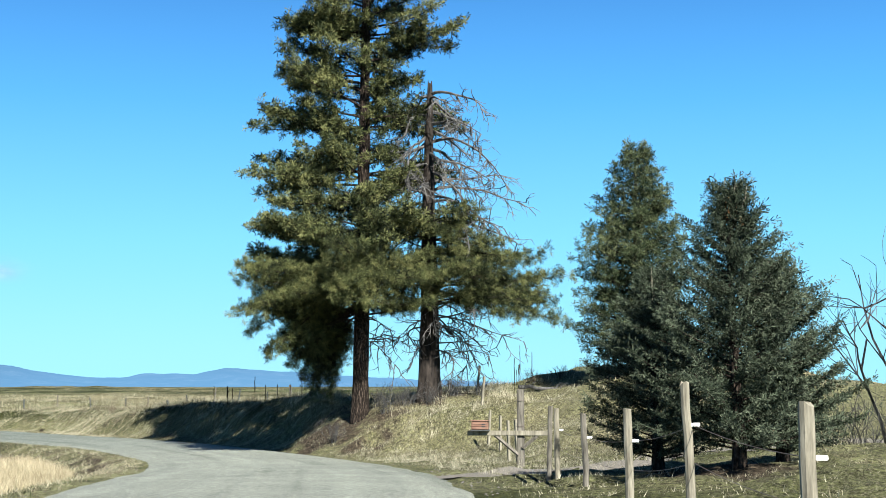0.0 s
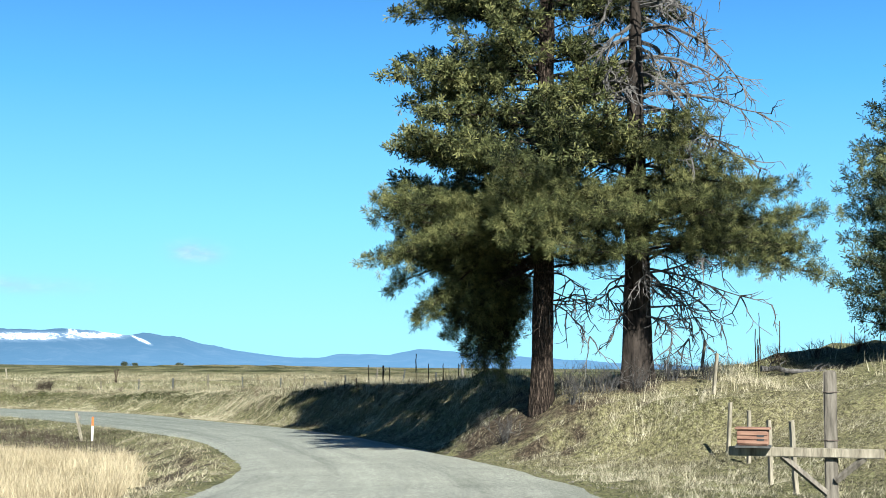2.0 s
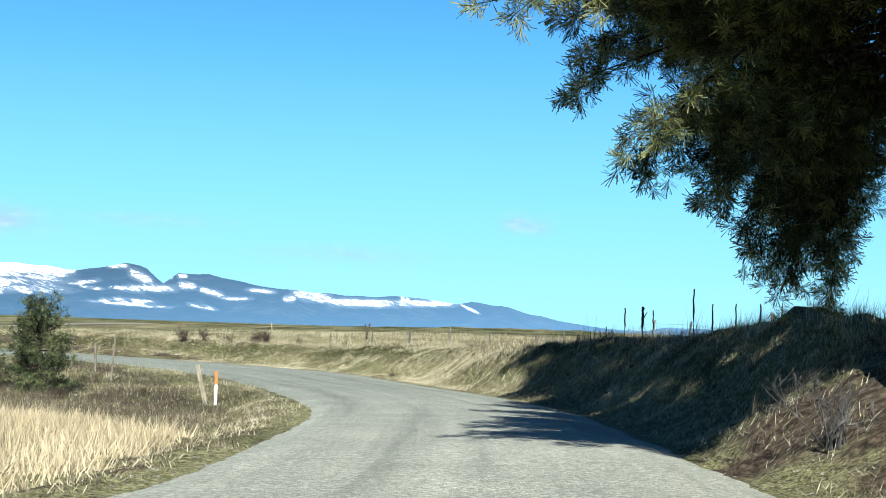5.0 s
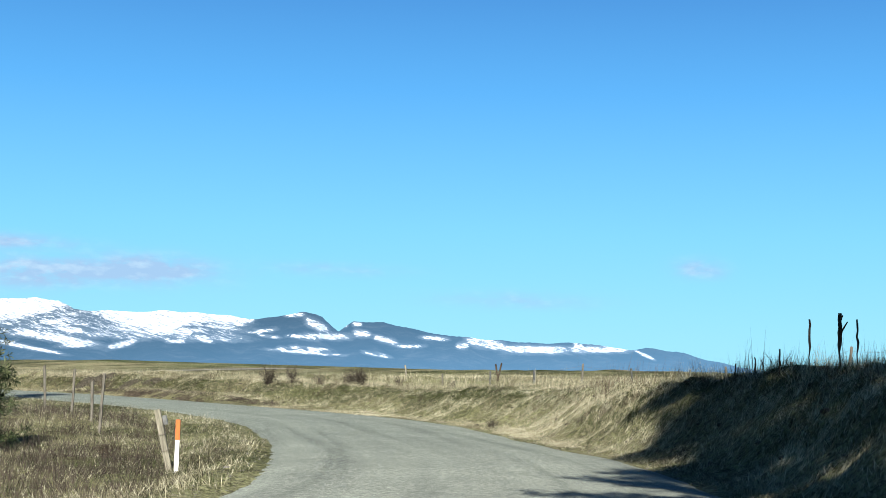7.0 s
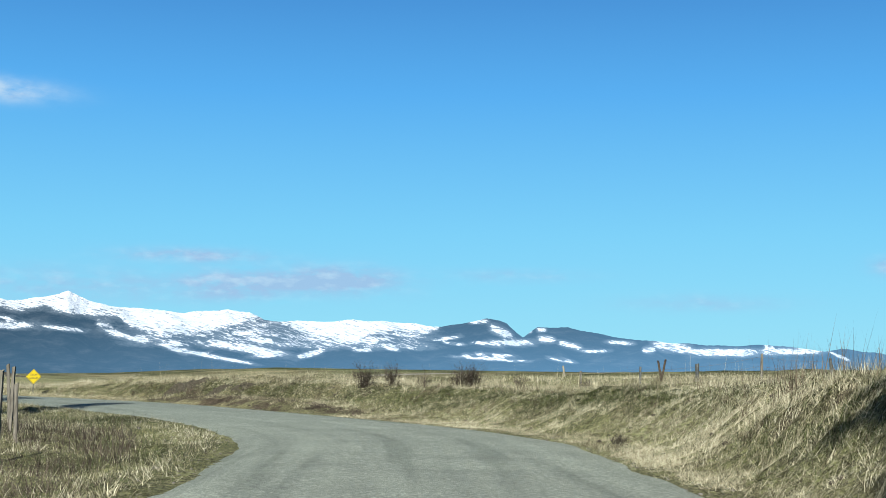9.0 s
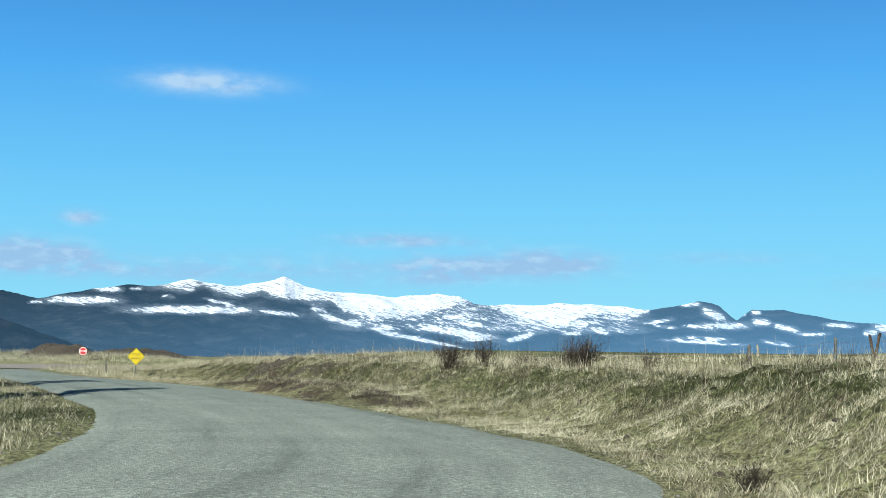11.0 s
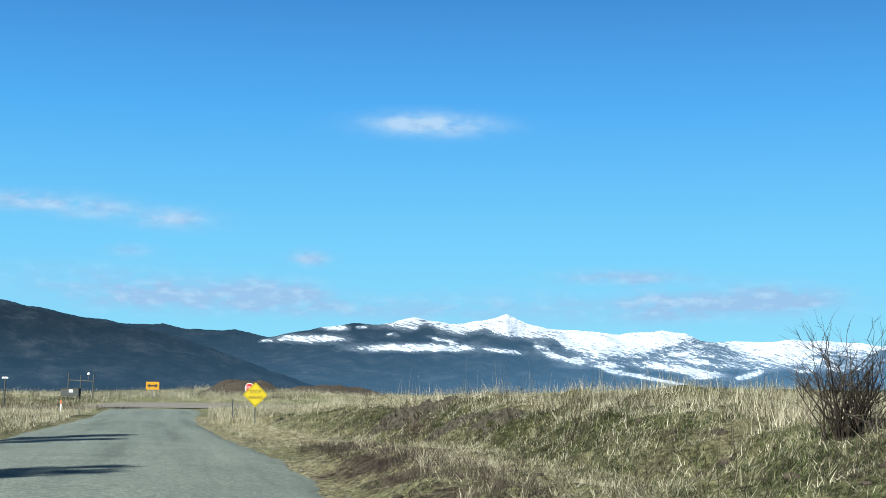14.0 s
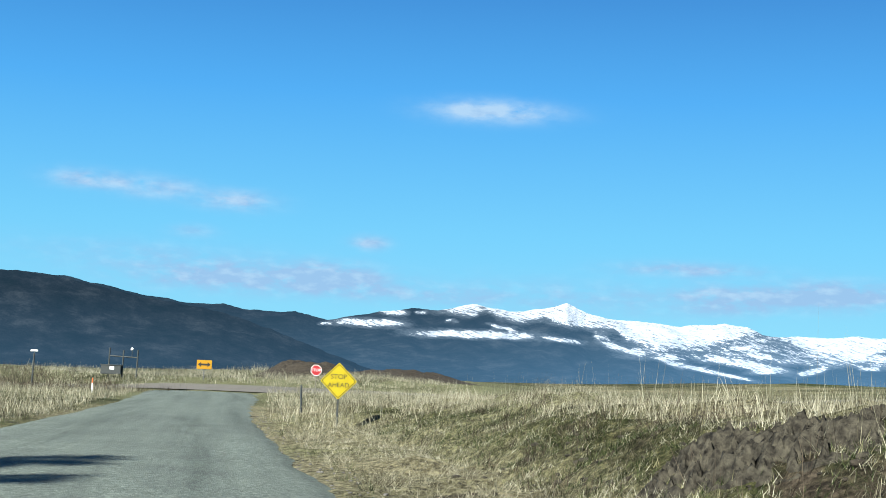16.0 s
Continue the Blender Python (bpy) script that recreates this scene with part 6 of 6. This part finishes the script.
blades("rough_grass", *only(lambda x, y: ~hollow(x, y), along(-1, 58, 128, 0.4, 16, 25, 206, 0.7, 1.5)), 7, (0.08, 0.26), 1.2, 0.0058, M_STRAW, "rough dry grass inside the road bend", 6, 0.13)
blades("dead_brush", *only(lambda x, y: ~hollow(x, y), along(-1, 64, 96, 2.2, 15, 11, 245, 0.8, 2.5)), 10, (0.20, 0.52), 0.5, 0.0060, M_TWIG, "grey-brown dead weed brush inside the bend", 28, 0.16)
blades("inner_turf", *along(-1, 66, 128, 1.5, 14, 8, 216, 0.9, 3.5), 6, (0.10, 0.30), 0.55, 0.007, M_TURF, "dull green and brown turf inside the bend", 16, 0.13)
# the lawn, the tree slope, the open field and the junction
blades("lawn", *along(1, 2, 46, 0.6, 14, 20, 207, 0.7, 2.0), 7, (0.04, 0.12), 0.9, 0.006, M_STRAW, "short green and straw-coloured lawn", 7, 0.12)
blades("slope_grass", *along(1, 28, 60, 0.8, 12, 34, 208, 0.8, 3.0), 10, (0.10, 0.30), 1.2, 0.0040, M_STRAW, "dry yellow grass on the slope under the trees", 8, 0.12)
blades("field_grass", *along(1, 48, 134, 9, 60, 2.4, 209, 0.9, 9.0), 6, (0.2, 0.45), 0.4, 0.013, M_PALE, "sparse dry grass over the open field", 9, 0.3)
blades("junction_grass", *along(1, 120, 172, 0.8, 20, 6, 210, 0.8, 5.0), 5, (0.25, 0.55), 0.4, 0.010, M_PALE, "pale dry grass near the junction", 10, 0.2)
blades("junction_grass", *along(-1, 110, 172, 0.8, 20, 6, 211, 0.8, 5.0), 5, (0.25, 0.55), 0.4, 0.010, M_PALE, "pale dry grass along the far verge", 11, 0.2)
blades("tall_stalks", *along(1, 90, 124, 4.6, 9, 1.3, 212, 0.6, 4.0), 3, (0.5, 1.0), 0.15, 0.003, M_PALE, "thin tall seed stalks above the bank", 12, 0.15)
blades("dead_weeds", *along(1, 52, 122, 2.8, 8, 2.0, 213, 0.8, 4.0), 6, (0.3, 0.65), 0.25, 0.0045, M_STALK, "dark dead weed stalks on the bank crest", 13, 0.14)
blades("crest_weeds", *along(1, 68, 90, 2.8, 6.5, 3.0, 247, 0.8, 3.0), 6, (0.35, 0.9), 0.2, 0.006, M_STALK, "tall dark dead weeds on the crest", 30, 0.14)
blades("straw_tussocks", *along(1, 62, 112, 0.8, 4.2, 0.8, 219, 0.7, 2.0), 26, (0.16, 0.34), 0.8, 0.0032, M_PALE, "arching pale straw tussocks on the bank", 19, 0.06, True)
blades("straw_tussocks", *along(1, 32, 58, 0.8, 7.0, 0.6, 246, 0.8, 2.0), 34, (0.25, 0.5), 0.55, 0.0030, M_PALE, "arching yellow straw tussocks under the trees", 29, 0.07, True)
blades("dead_tussocks", *along(1, 62, 121, 2.4, 5.4, 1.6, 220, 0.8, 2.0), 26, (0.16, 0.36), 0.6, 0.0045, M_STALK, "dark dead weed tussocks on the upper bank", 20, 0.09)
blades("edge_tufts", *along(1, 36, 121, 0.2, 0.9, 9, 232, 0.9, 1.5), 12, (0.06, 0.18), 0.8, 0.004, M_TURF, "short green tufts along the road edge", 23, 0.07)


def scatter(x0, x1, y0, y1, n, seed):
    rs = np.random.RandomState(seed)
    x, y = rs.uniform(x0, x1, n), rs.uniform(y0, y1, n)
    keep = fbm(x, y, seed, 7.0, 3) > -0.2
    return x[keep], y[keep]


blades("junction_weeds", *scatter(-215, -176, 150, 186, 3000, 230), 6, (0.3, 0.9), 0.3, 0.016, M_STRAW, "pale dry weeds beyond the junction", 21, 0.35)
blades("junction_weeds", *scatter(-205, -160, 128, 150, 1800, 231), 6, (0.3, 0.8), 0.3, 0.016, M_STALK, "dark dead weeds beside the junction", 22, 0.35)


def clods(name, x, y, r, material, label, cat, seed, level=2):
    rs = np.random.RandomState(seed)
    bm0 = bmesh.new()
    bmesh.ops.create_icosphere(bm0, subdivisions=level, radius=1.0)
    bv = np.array([v.co[:] for v in bm0.verts])
    bf = np.array([[v.index for v in f.verts] for f in bm0.faces])
    bm0.free()
    n = len(x)
    z = surface_z(x, y)
    vs, fs = [], []
    for k in range(n):
        s = rs.uniform(r[0], r[1]) * np.array([rs.uniform(0.7, 1.4), rs.uniform(0.7, 1.4), rs.uniform(0.4, 0.8)])
        w = bv * (1 + 0.16 * fbm(bv[:, 0] * 1.7 + k, bv[:, 1] * 1.7 + bv[:, 2], seed + k % 13, 3.4, 3)[:, None]) * s
        a = rs.uniform(0, 6.28)
        w = np.column_stack([w[:, 0] * math.cos(a) - w[:, 1] * math.sin(a), w[:, 0] * math.sin(a) + w[:, 1] * math.cos(a), w[:, 2]])
        vs.append(w + np.array([x[k], y[k], z[k] + 0.15 * s[2]]))
        fs.append(bf + k * len(bv))
    return tagged(part(name, flat_mesh(name, np.concatenate(vs), np.concatenate(fs), 3), material), label, cat, kind="stuff")


clods("earth_clods", *along(1, 107, 115.5, 2.0, 5.0, 9.0, 221, 0.7, 1.5), (0.015, 0.07), M_CLAY, "broken brown earth clods on the cut bank", "earth", 31)
clods("sod_lumps", *along(1, 86, 113, 3.6, 4.8, 2.2, 249, 0.8, 2.0), (0.03, 0.08), M_DIRT, "dark lumps of sod along the bank edge", "earth", 36)
clods("earth_clods", *along(1, 52, 112, 0.4, 3.0, 0.7, 222), (0.02, 0.08), M_DIRT, "small dark earth clods along the bank foot", "earth", 32)
clods("roadside_stones", *along(-1, 36, 66, 1.9, 2.9, 1.3, 223, 0.8, 1.5), (0.02, 0.06), M_STONE, "pale stones along the lip of the verge", "stones", 33)
clods("roadside_stones", *along(-1, 66, 100, 0.2, 2.2, 0.2, 256), (0.02, 0.055), M_STONE, "pale stones scattered on the verge", "stones", 37)
clods("verge_clods", *along(-1, 36, 68, 0.4, 3.0, 3.0, 257, 0.9, 1.4), (0.012, 0.045), M_DIRT, "small brown clods on the inner verge", "earth", 38, 1)
clods("edge_gravel", *along(1, 20, 128, -0.1, 0.7, 9, 224), (0.012, 0.035), M_STONE, "loose gravel along the road edge", "gravel", 34, 1)
clods("edge_gravel", *along(-1, 20, 128, -0.1, 0.6, 5, 225), (0.010, 0.028), M_STONE, "loose gravel along the inner road edge", "gravel", 35, 1)
